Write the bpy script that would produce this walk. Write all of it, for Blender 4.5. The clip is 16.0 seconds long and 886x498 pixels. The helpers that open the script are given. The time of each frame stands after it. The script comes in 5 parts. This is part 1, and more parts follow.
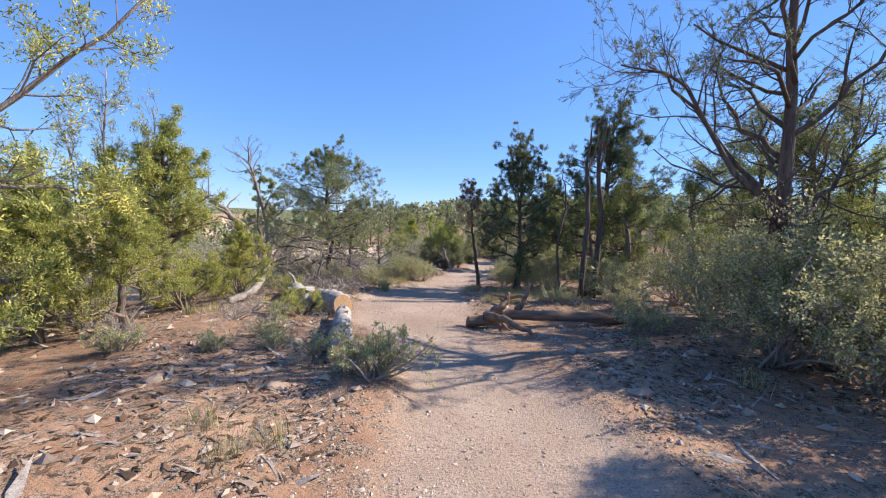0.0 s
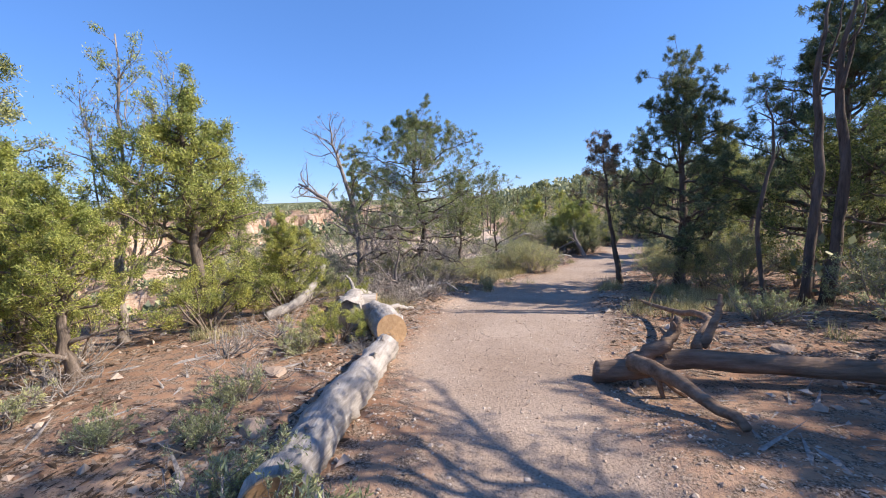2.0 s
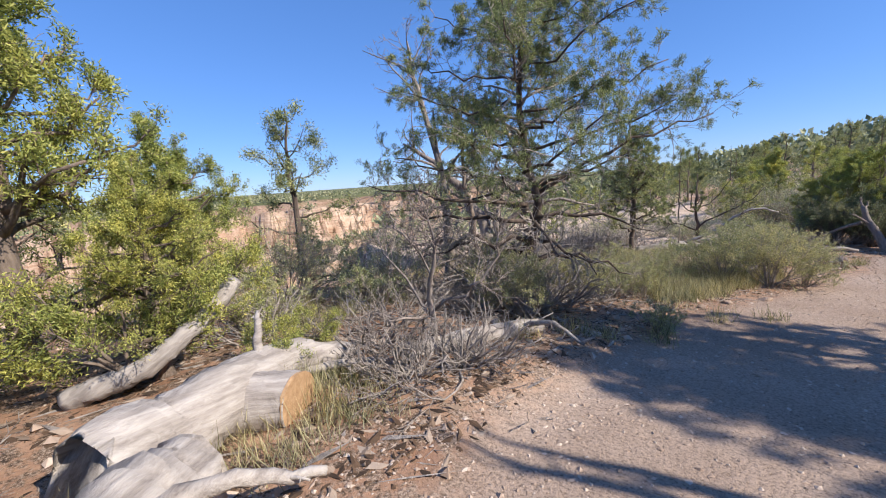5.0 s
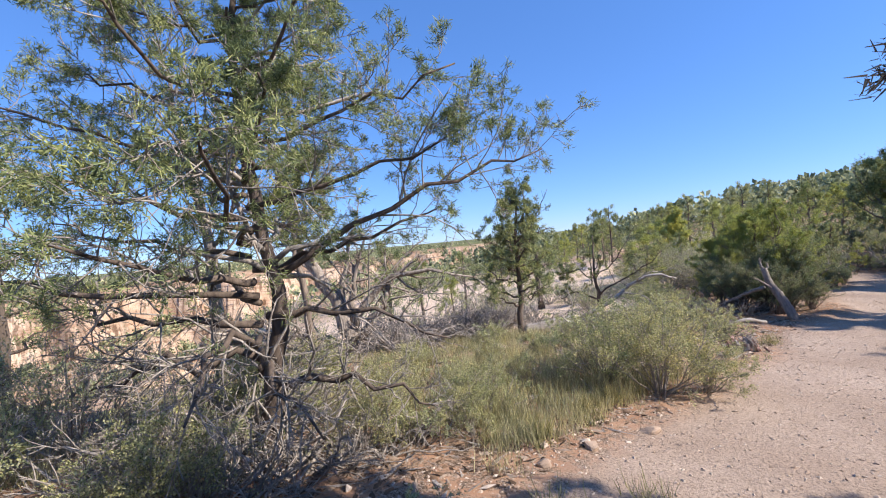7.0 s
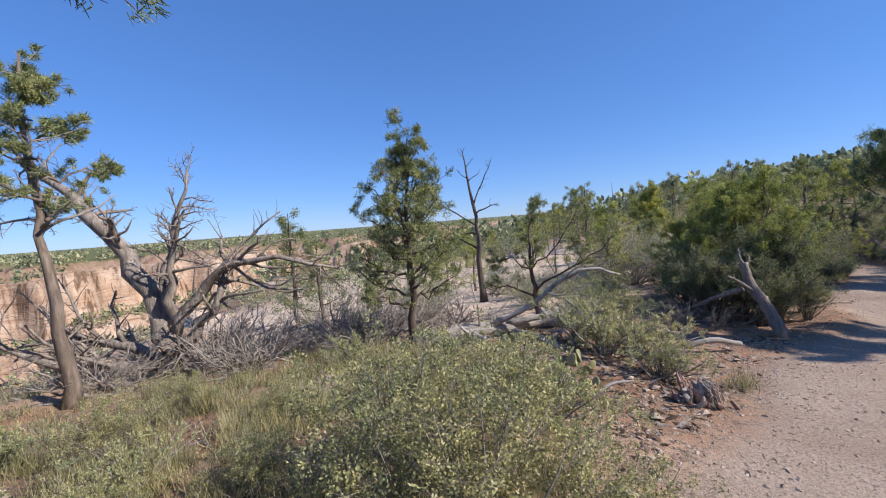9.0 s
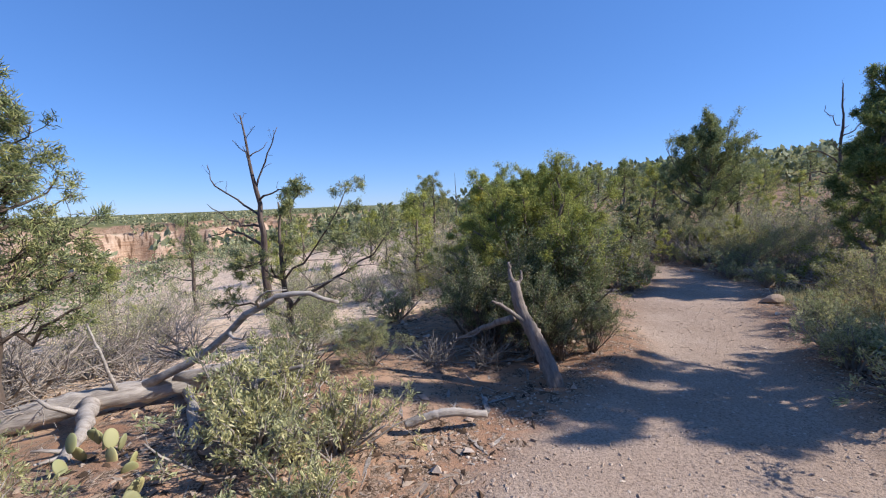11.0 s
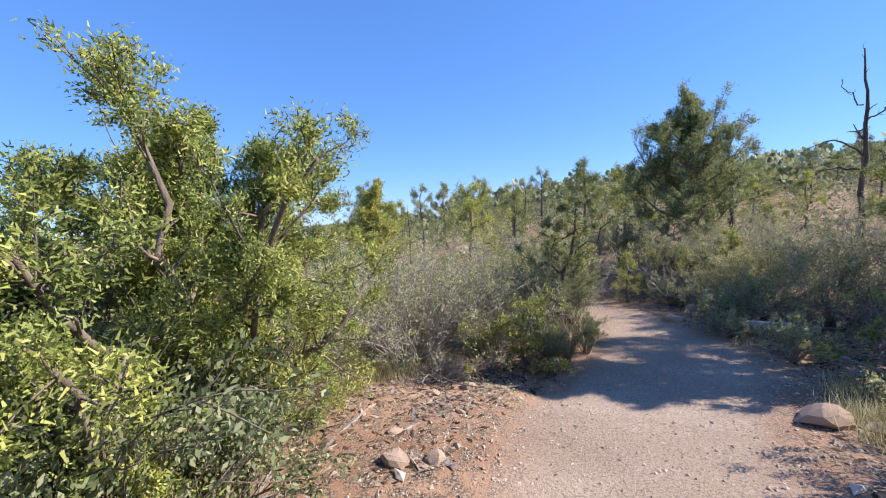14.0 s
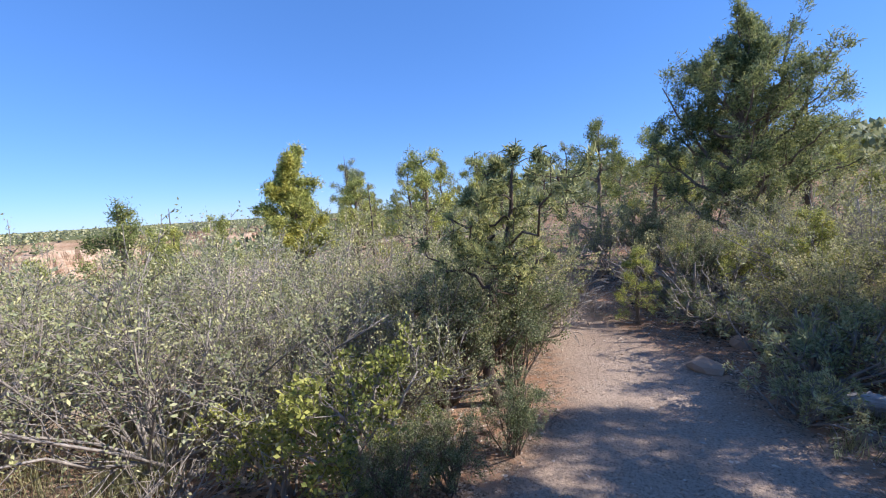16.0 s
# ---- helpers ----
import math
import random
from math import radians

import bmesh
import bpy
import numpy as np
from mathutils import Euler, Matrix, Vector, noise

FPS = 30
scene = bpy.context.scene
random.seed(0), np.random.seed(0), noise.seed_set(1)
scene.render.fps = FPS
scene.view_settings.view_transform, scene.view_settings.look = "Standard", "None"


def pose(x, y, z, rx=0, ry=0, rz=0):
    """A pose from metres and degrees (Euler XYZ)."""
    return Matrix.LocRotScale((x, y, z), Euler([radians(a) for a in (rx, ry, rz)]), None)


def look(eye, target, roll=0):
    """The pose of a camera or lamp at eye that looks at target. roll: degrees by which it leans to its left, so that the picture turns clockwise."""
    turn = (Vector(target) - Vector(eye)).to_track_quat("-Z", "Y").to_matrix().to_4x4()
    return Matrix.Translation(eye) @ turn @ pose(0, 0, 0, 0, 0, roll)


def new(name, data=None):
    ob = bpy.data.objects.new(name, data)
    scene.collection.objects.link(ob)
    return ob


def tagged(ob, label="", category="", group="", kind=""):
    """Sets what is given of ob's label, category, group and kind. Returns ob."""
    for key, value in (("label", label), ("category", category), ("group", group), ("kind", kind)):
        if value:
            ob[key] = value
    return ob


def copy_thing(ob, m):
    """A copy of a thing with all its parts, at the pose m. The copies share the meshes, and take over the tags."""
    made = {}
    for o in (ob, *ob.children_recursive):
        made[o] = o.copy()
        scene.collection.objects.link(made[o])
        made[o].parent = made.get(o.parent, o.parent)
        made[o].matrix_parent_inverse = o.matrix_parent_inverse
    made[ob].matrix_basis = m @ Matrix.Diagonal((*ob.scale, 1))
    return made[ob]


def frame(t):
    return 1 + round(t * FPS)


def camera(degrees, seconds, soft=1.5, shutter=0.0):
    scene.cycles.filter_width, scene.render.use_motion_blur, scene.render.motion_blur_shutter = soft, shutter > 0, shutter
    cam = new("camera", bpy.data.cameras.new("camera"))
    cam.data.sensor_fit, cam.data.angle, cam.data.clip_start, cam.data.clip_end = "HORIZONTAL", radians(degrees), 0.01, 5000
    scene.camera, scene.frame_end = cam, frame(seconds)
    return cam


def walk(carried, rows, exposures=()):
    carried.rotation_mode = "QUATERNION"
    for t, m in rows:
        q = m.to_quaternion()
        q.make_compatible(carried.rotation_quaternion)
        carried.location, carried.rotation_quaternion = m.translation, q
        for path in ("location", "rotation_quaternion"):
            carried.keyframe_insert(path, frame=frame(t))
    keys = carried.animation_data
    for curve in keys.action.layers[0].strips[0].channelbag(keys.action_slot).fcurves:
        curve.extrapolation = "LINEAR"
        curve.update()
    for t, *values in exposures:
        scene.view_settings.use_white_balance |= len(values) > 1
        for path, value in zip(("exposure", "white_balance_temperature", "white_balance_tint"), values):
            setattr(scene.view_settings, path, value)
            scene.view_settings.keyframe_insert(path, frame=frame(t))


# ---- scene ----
cam = camera(93.3, 16.0, 1.1)
EYE, TILT, LEAN = 1.5, -4.5, -2.3
ROWS = [
    (0.0, 0, 0, 0, 0.0, 0.0, 0.0),
    (0.5, 0.124, 0.691, 0.009, 2.12, -1.13, 3.52),
    (1.0, 0.239, 1.384, 0.007, 5.36, -3.72, 1.3),
    (1.5, 0.257, 2.07, 0.047, 7.95, -3.35, 2.02),
    (2.0, 0.29, 2.691, 0.077, 18.19, -2.02, 2.69),
    (2.5, 0.243, 3.357, 0.081, 25.62, -2.15, 2.53),
    (3.0, 0.227, 4.084, 0.121, 26.77, -1.51, 1.34),
    (5.5, -0.523, 7.561, 0.074, 44.39, -4.18, 2.69),
    (6.0, -0.473, 8.196, 0.121, 40.55, -0.26, 0.83),
    (6.5, -0.39, 8.899, 0.145, 37.15, 0.97, 1.36),
    (7.0, -0.326, 9.6, 0.183, 35.06, 4.05, 4.6),
    (7.5, -0.326, 10.329, 0.188, 39.54, 1.86, 5.3),
    (8.0, -0.307, 11.026, 0.181, 33.83, 0.75, 3.95),
    (8.5, -0.224, 11.743, 0.214, 38.75, 1.11, 4.3),
    (9.0, -0.098, 12.458, 0.216, 34.18, 1.16, 3.73),
    (9.5, 0.035, 13.204, 0.233, 33.74, 0.48, 3.68),
    (10.0, 0.221, 13.834, 0.266, 24.59, -0.02, 4.06),
    (12.5, 1.175, 17.065, 0.403, 14.37, -1.43, 4.52),
    (13.0, 1.363, 17.737, 0.444, 11.78, -1.02, 7.18),
    (13.5, 1.595, 18.409, 0.478, 15.99, 0.11, 5.2),
    (14.0, 1.783, 19.083, 0.475, 17.19, 0.7, 4.18),
    (14.5, 1.997, 19.771, 0.462, 18.83, 0.52, 4.34),
    (15.0, 2.172, 20.46, 0.462, 16.34, -0.21, 4.5),
    (15.5, 2.362, 21.145, 0.462, 20.15, -0.6, 5.08),
    (16.0, 2.486, 21.817, 0.468, 22.66, -0.81, 4.04),
]
walk(cam, [(t, pose(0, 0, EYE, TILT, LEAN, 0) @ pose(x, y, z, 90 + pitch, roll, yaw)) for t, x, y, z, yaw, pitch, roll in ROWS],
     [(0.0, 0.78, 6550, 12), (3.0, 0.62, 6350, 12), (5.5, 0.45, 6300, 12), (7.0, 0.72, 6300, 12), (7.7, 0.66, 6250, 12), (8.5, 0.32, 6200, 12), (10.0, 0.22, 6050, 12), (12.5, 0.7, 6300, 12), (14.3, 0.8, 6200, 12), (16.0, 0.62, 6000, 12)])

# ---- light ----
SUN_HIGH, SUN_ROUND = 37.0, 76.0  # degrees above the horizon; degrees from +y towards +x
world = bpy.data.worlds.new("sky")
scene.world = world
world.use_nodes = True
sky = world.node_tree.nodes.new("ShaderNodeTexSky")
sky.sky_type = "NISHITA"
sky.sun_disc = False
sky.sun_elevation, sky.sun_rotation = radians(SUN_HIGH), radians(SUN_ROUND)
sky.altitude, sky.air_density, sky.dust_density, sky.ozone_density = 1800, 1.0, 0.0, 3.0
backing = world.node_tree.nodes["Background"]
deep = world.node_tree.nodes.new("ShaderNodeHueSaturation")
deep.inputs["Saturation"].default_value = 1.15
soft = world.node_tree.nodes.new("ShaderNodeGamma")
soft.inputs["Gamma"].default_value = 0.56
world.node_tree.links.new(sky.outputs[0], soft.inputs["Color"])
haze = world.node_tree.nodes.new("ShaderNodeMix")
haze.data_type, haze.blend_type = "RGBA", "MULTIPLY"
haze.inputs[0].default_value = 1.0
haze.inputs[7].default_value = (1.21, 1.53, 2.24, 1)
world.node_tree.links.new(soft.outputs[0], haze.inputs[6])
world.node_tree.links.new(haze.outputs[2], deep.inputs["Color"])
world.node_tree.links.new(deep.outputs[0], backing.inputs[0])
backing.inputs[1].default_value = 0.118
sun = new("sun", bpy.data.lights.new("sun", "SUN"))
sun.data.energy, sun.data.angle, sun.data.color = 5.0, radians(0.53), (1.0, 0.91, 0.78)
towards = Vector((math.sin(radians(SUN_ROUND)) * math.cos(radians(SUN_HIGH)), math.cos(radians(SUN_ROUND)) * math.cos(radians(SUN_HIGH)), math.sin(radians(SUN_HIGH))))
sun.matrix_world = look(towards * 60, (0, 0, 0))

# ---- materials ----


def material(name, roughness=0.8, specular=0.25):
    m = bpy.data.materials.new(name)
    m.use_nodes = True
    b = m.node_tree.nodes["Principled BSDF"]
    b.inputs["Roughness"].default_value = roughness
    b.inputs["Specular IOR Level"].default_value = specular
    return m, m.node_tree.nodes, m.node_tree.links, b


def node(nodes, kind, **inputs):
    n = nodes.new(kind)
    for key, value in inputs.items():
        n.inputs[key].default_value = value
    return n


def noise_tex(nodes, links, coords, scale, detail=4.0, rough=0.6, stretch=None):
    n = node(nodes, "ShaderNodeTexNoise", Scale=scale, Detail=detail, Roughness=rough)
    if stretch:
        mp = nodes.new("ShaderNodeMapping")
        mp.inputs["Scale"].default_value = stretch
        links.new(coords, mp.inputs["Vector"])
        coords = mp.outputs[0]
    links.new(coords, n.inputs["Vector"])
    return n.outputs[0]


def ramp(nodes, links, source, *stops):
    r = nodes.new("ShaderNodeValToRGB")
    while len(r.color_ramp.elements) < len(stops):
        r.color_ramp.elements.new(0.5)
    for e, (place, colour) in zip(r.color_ramp.elements, stops):
        e.position, e.color = place, (*colour, 1)
    links.new(source, r.inputs[0])
    return r.outputs[0]


def mix(nodes, links, factor, a, b, blend="MIX"):
    n = nodes.new("ShaderNodeMix")
    n.data_type, n.blend_type = "RGBA", blend
    for value, slot in ((factor, 0), (a, 6), (b, 7)):
        if hasattr(value, "is_linked"):
            links.new(value, n.inputs[slot])
        else:
            n.inputs[slot].default_value = value if slot == 0 else (*value, 1)
    return n.outputs[2]


def bump(nodes, links, b, height, strength, distance):
    n = node(nodes, "ShaderNodeBump", Strength=strength, Distance=distance)
    links.new(height, n.inputs["Height"])
    links.new(n.outputs[0], b.inputs["Normal"])


def coordinates(nodes, kind="Object"):
    return nodes.new("ShaderNodeTexCoord").outputs[kind]


def ground_material():
    m, n, k, b = material("dry_earth", 0.95, 0.1)
    c = coordinates(n)
    trail = n.new("ShaderNodeAttribute")
    trail.attribute_name = "trail"
    bare = n.new("ShaderNodeAttribute")
    bare.attribute_name = "bare"
    green = n.new("ShaderNodeAttribute")
    green.attribute_name = "green"
    coarse, fine, grit = noise_tex(n, k, c, 0.9, 5), noise_tex(n, k, c, 9, 6, 0.7), noise_tex(n, k, c, 60, 3, 0.8)
    soil = ramp(n, k, coarse, (0.32, (0.26, 0.14, 0.085)), (0.5, (0.38, 0.225, 0.14)), (0.68, (0.50, 0.33, 0.22)))
    litter = ramp(n, k, grit, (0.38, (0.06, 0.042, 0.03)), (0.5, (0.21, 0.145, 0.10)), (0.62, (0.43, 0.33, 0.25)))
    patches = ramp(n, k, fine, (0.45, (0, 0, 0)), (0.56, (1, 1, 1)))
    soil = mix(n, k, patches, soil, litter)
    tread = ramp(n, k, coarse, (0.3, (0.33, 0.245, 0.185)), (0.7, (0.455, 0.355, 0.28)))
    pebbles = ramp(n, k, grit, (0.36, (0.42, 0.39, 0.37)), (0.48, (0.95, 0.95, 0.95)), (0.64, (1.3, 1.27, 1.25)))
    tread = mix(n, k, 0.75, tread, pebbles, "MULTIPLY")
    floor_colour = mix(n, k, trail.outputs["Fac"], soil, tread)
    strata = noise_tex(n, k, c, 0.35, 6, 0.65, (0.25, 0.25, 5.0))
    rock = ramp(n, k, strata, (0.30, (0.34, 0.215, 0.145)), (0.42, (0.53, 0.385, 0.28)), (0.54, (0.62, 0.48, 0.365)), (0.62, (0.50, 0.345, 0.24)), (0.72, (0.36, 0.235, 0.16)))
    stain = ramp(n, k, noise_tex(n, k, c, 0.55, 5, 0.7, (1, 1, 0.1)), (0.5, (1, 1, 1)), (0.66, (0.55, 0.48, 0.43)))
    rock = mix(n, k, 0.7, rock, stain, "MULTIPLY")
    cracks = ramp(n, k, noise_tex(n, k, c, 0.8, 5, 0.65, (1, 1, 0.05)), (0.41, (0.22, 0.17, 0.14)), (0.47, (1, 1, 1)))
    rock = mix(n, k, 0.75, rock, cracks, "MULTIPLY")
    blotch = ramp(n, k, noise_tex(n, k, c, 0.14, 4, 0.6), (0.38, (0.72, 0.62, 0.54)), (0.6, (1.05, 1.04, 1.02)))
    rock = mix(n, k, 0.8, rock, blotch, "MULTIPLY")
    floor_colour = mix(n, k, bare.outputs["Fac"], floor_colour, rock)
    scrub = ramp(n, k, noise_tex(n, k, c, 0.12, 5, 0.7), (0.35, (0.10, 0.115, 0.045)), (0.65, (0.19, 0.19, 0.085)))
    floor_colour = mix(n, k, green.outputs["Fac"], floor_colour, scrub)
    cream = n.new("ShaderNodeAttribute")
    cream.attribute_name = "cream"
    slick = ramp(n, k, fine, (0.3, (0.50, 0.34, 0.225)), (0.5, (0.70, 0.535, 0.39)), (0.7, (0.79, 0.65, 0.50)))
    floor_colour = mix(n, k, cream.outputs["Fac"], floor_colour, slick)
    k.new(floor_colour, b.inputs["Base Color"])
    both = mix(n, k, 0.5, fine, grit)
    both = mix(n, k, 1.0, both, (0.024, 0.024, 0.024), "MULTIPLY")
    cliff = mix(n, k, 0.5, noise_tex(n, k, c, 0.45, 8, 0.72, (1, 1, 0.35)), noise_tex(n, k, c, 0.5, 7, 0.7, (0.35, 0.35, 2.2)))
    bump(n, k, b, mix(n, k, bare.outputs["Fac"], both, cliff), 0.9, 1.0)
    return m


def bark_material(name, dark, light, scale=14, stretch=(1, 1, 0.16), relief=0.02):
    m, n, k, b = material(name, 0.9, 0.15)
    c = coordinates(n)
    streak = noise_tex(n, k, c, scale, 6, 0.7, stretch)
    blot = noise_tex(n, k, c, 2.2, 3)
    colour = ramp(n, k, streak, (0.3, dark), (0.7, light))
    colour = mix(n, k, 0.5, colour, ramp(n, k, blot, (0.3, (0.6, 0.58, 0.55)), (0.7, (1.2, 1.18, 1.15))), "MULTIPLY")
    k.new(colour, b.inputs["Base Color"])
    bump(n, k, b, streak, 0.8, relief)
    return m


def leaf_material(name, dark, mid, light, through_light=0.35, roughness=0.6):
    m, n, k, b = material(name, roughness, 0.2)
    g = n.new("ShaderNodeNewGeometry")
    colour = ramp(n, k, g.outputs["Random Per Island"], (0.0, dark), (0.55, mid), (1.0, light))
    whole = n.new("ShaderNodeObjectInfo")
    tint = ramp(n, k, whole.outputs["Random"], (0.0, (0.85, 0.9, 0.85)), (1.0, (1.15, 1.1, 1.05)))
    colour = mix(n, k, 1.0, colour, tint, "MULTIPLY")
    patch = ramp(n, k, noise_tex(n, k, coordinates(n), 2.5, 2), (0.35, (0.75, 0.8, 0.8)), (0.65, (1.2, 1.12, 0.95)))
    colour = mix(n, k, 1.0, colour, patch, "MULTIPLY")
    k.new(colour, b.inputs["Base Color"])
    t = n.new("ShaderNodeBsdfTranslucent")
    k.new(colour, t.inputs["Color"])
    s = n.new("ShaderNodeMixShader")
    s.inputs[0].default_value = through_light
    k.new(b.outputs[0], s.inputs[1])
    k.new(t.outputs[0], s.inputs[2])
    k.new(s.outputs[0], n["Material Output"].inputs["Surface"])
    return m


def piece_material(name, dark, mid, light):
    m, n, k, b = material(name, 0.92, 0.15)
    g = n.new("ShaderNodeNewGeometry")
    colour = ramp(n, k, g.outputs["Random Per Island"], (0.0, dark), (0.5, mid), (1.0, light))
    spots = noise_tex(n, k, coordinates(n), 30, 4)
    colour = mix(n, k, 0.6, colour, ramp(n, k, spots, (0.3, (0.7, 0.68, 0.66)), (0.7, (1.15, 1.13, 1.1))), "MULTIPLY")
    k.new(colour, b.inputs["Base Color"])
    bump(n, k, b, spots, 0.5, 0.01)
    return m


EARTH = ground_material()
BARK_PINYON = bark_material("pinyon_bark", (0.06, 0.045, 0.038), (0.21, 0.165, 0.135))
BARK_JUNIPER = bark_material("juniper_bark", (0.10, 0.075, 0.06), (0.33, 0.265, 0.215), 20)
DEAD_GREY = bark_material("weathered_grey_wood", (0.10, 0.078, 0.066), (0.47, 0.405, 0.35), 24, (1, 1, 0.1))
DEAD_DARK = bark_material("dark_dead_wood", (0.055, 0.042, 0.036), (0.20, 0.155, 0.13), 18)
TWIG_GREY = bark_material("grey_twigs", (0.19, 0.165, 0.145), (0.50, 0.445, 0.40), 30)
TWIG_BROWN = bark_material("brown_grey_twigs", (0.15, 0.12, 0.105), (0.42, 0.36, 0.32), 30)
LOG_WHITE = bark_material("silvery_log_wood", (0.20, 0.17, 0.15), (0.60, 0.55, 0.50), 16, (1, 1, 0.12))
LOG_BROWN = bark_material("brown_log_wood", (0.12, 0.075, 0.05), (0.36, 0.255, 0.185), 16, (1, 1, 0.12))
CUT_WOOD = bark_material("sawn_wood", (0.33, 0.20, 0.11), (0.55, 0.37, 0.21), 26, (1, 1, 1), 0.004)
RED_WOOD = bark_material("rotten_red_wood", (0.14, 0.05, 0.035), (0.60, 0.44, 0.38), 22)
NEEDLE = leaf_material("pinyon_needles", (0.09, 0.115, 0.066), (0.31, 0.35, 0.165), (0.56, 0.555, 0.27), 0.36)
# darker copy of pinyon_needles, with shade put into the colour
NEEDLE_SHADED = leaf_material("shaded_pinyon_needles", (0.054, 0.079, 0.051), (0.175, 0.217, 0.124), (0.328, 0.344, 0.192), 0.29)
NEEDLE_BROWN = leaf_material("fading_needles", (0.162, 0.112, 0.085), (0.437, 0.316, 0.234), (0.657, 0.470, 0.355), 0.33)
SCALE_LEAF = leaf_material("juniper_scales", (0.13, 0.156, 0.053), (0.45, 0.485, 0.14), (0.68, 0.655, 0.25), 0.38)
# juniper_scales again, dimmed: shade is put into the leaf colour
SCALE_SHADED = leaf_material("shaded_juniper_scales", (0.07, 0.10, 0.04), (0.29, 0.335, 0.125), (0.52, 0.50, 0.21), 0.36)
SAGE = leaf_material("sage_leaves", (0.23, 0.235, 0.12), (0.50, 0.51, 0.29), (0.62, 0.60, 0.42), 0.35)
MAHOGANY = leaf_material("mahogany_leaves", (0.081, 0.105, 0.053), (0.27, 0.31, 0.165), (0.5, 0.48, 0.34), 0.33)
OAK = leaf_material("brush_leaves", (0.15, 0.17, 0.075), (0.46, 0.465, 0.245), (0.64, 0.60, 0.39), 0.4)
YELLOW_LEAF = leaf_material("yellow_green_leaves", (0.136, 0.149, 0.037), (0.40, 0.41, 0.12), (0.58, 0.55, 0.2), 0.35)
BLADE = leaf_material("grass_blades", (0.105, 0.118, 0.053), (0.35, 0.335, 0.18), (0.56, 0.51, 0.32), 0.35)
STRAW = leaf_material("dry_grass_blades", (0.198, 0.18, 0.112), (0.56, 0.50, 0.32), (0.68, 0.62, 0.44), 0.4)
CACTUS = leaf_material("cactus_skin", (0.167, 0.174, 0.099), (0.36, 0.36, 0.21), (0.45, 0.43, 0.27), 0.05)
STONE = piece_material("sandstone", (0.34, 0.25, 0.19), (0.48, 0.37, 0.29), (0.62, 0.52, 0.43))
SLAB = piece_material("weathered_slab", (0.25, 0.165, 0.115), (0.34, 0.24, 0.175), (0.44, 0.33, 0.25))
LITTER = piece_material("leaf_litter", (0.045, 0.032, 0.024), (0.15, 0.095, 0.06), (0.46, 0.37, 0.29))
FAR_GREEN = leaf_material("far_woodland", (0.123, 0.145, 0.086), (0.364, 0.382, 0.235), (0.600, 0.576, 0.399), 0.29)

# ---- the lie of the land ----
TRAIL_Y = (-60, -2, 0, 2, 3.5, 4.8, 6, 8.5, 10, 11.5, 14, 16, 17.2, 19.3, 20, 21, 22.4, 23.5, 24.5, 25.1, 26, 27.5, 29, 32, 36, 45, 60)
TRAIL_X = (2, 0.3, 0.4, 0.55, 0.46, 0.12, -0.35, -0.5, -0.58, -0.5, 0.3, 1.0, 1.25, 1.85, 2.0, 2.1, 2.35, 2.75, 2.85, 2.7, 2.4, 1.6, 1.0, -0.6, -2, -2, -2)
LEVEL_Y = (-60, 0, 5, 8, 10.5, 13, 16, 20, 23, 25, 30, 60)
LEVEL_Z = (0.6, 0.03, -0.05, -0.24, -0.48, -0.66, -0.82, -0.98, -1.1, -1.12, -1.1, -1.1)


def step(a, b, v):
    u = np.clip((v - a) / (b - a), 0, 1)
    return u * u * (3 - 2 * u)


def lattice(i, j, seed):
    h = np.sin(i * 127.1 + j * 311.7 + seed * 74.7) * 43758.5453
    return h - np.floor(h)


def value_noise(x, y, size, seed=0):
    u, v = np.asarray(x, float) / size, np.asarray(y, float) / size
    i, j = np.floor(u), np.floor(v)
    u, v = u - i, v - j
    u, v = u * u * (3 - 2 * u), v * v * (3 - 2 * v)
    low = lattice(i, j, seed) * (1 - u) + lattice(i + 1, j, seed) * u
    high = lattice(i, j + 1, seed) * (1 - u) + lattice(i + 1, j + 1, seed) * u
    return (low * (1 - v) + high * v) * 2 - 1


def rough(x, y, size, octaves=4, seed=0):
    total, weight = 0.0, 1.0
    for k in range(octaves):
        total = total + weight * value_noise(x, y, size / 2 ** k, seed + k)
        weight *= 0.5
    return total / 1.6


def offset(x, y):
    """Metres to the right of the trail's middle."""
    return x - np.interp(y, TRAIL_Y, TRAIL_X)


def rim(y):
    """How far left of the trail the canyon breaks off."""
    return np.interp(y, (-60, 0, 8, 14, 18, 24, 34, 60, 120), (14, 11, 9, 9.5, 13, 27, 33, 40, 34)) + 1.5 * value_noise(0 * y, y, 5, 3) + 0.8 * value_noise(0 * y, y, 1.7, 5)


def trail_mask(x, y):
    half = np.interp(y, (0, 2, 3.5, 4.8, 6, 8.5, 11.5, 14, 16, 17.2, 19.3, 21, 23.5, 25, 28), (0.95, 0.9, 0.65, 0.66, 0.82, 1.25, 0.95, 0.95, 0.9, 1.1, 0.66, 0.85, 0.75, 0.64, 0.6)) + 0.22 * rough(x, y, 1.6, 3, 11)
    return 1 - step(half - 0.22, half + 0.2, np.abs(offset(x, y)))


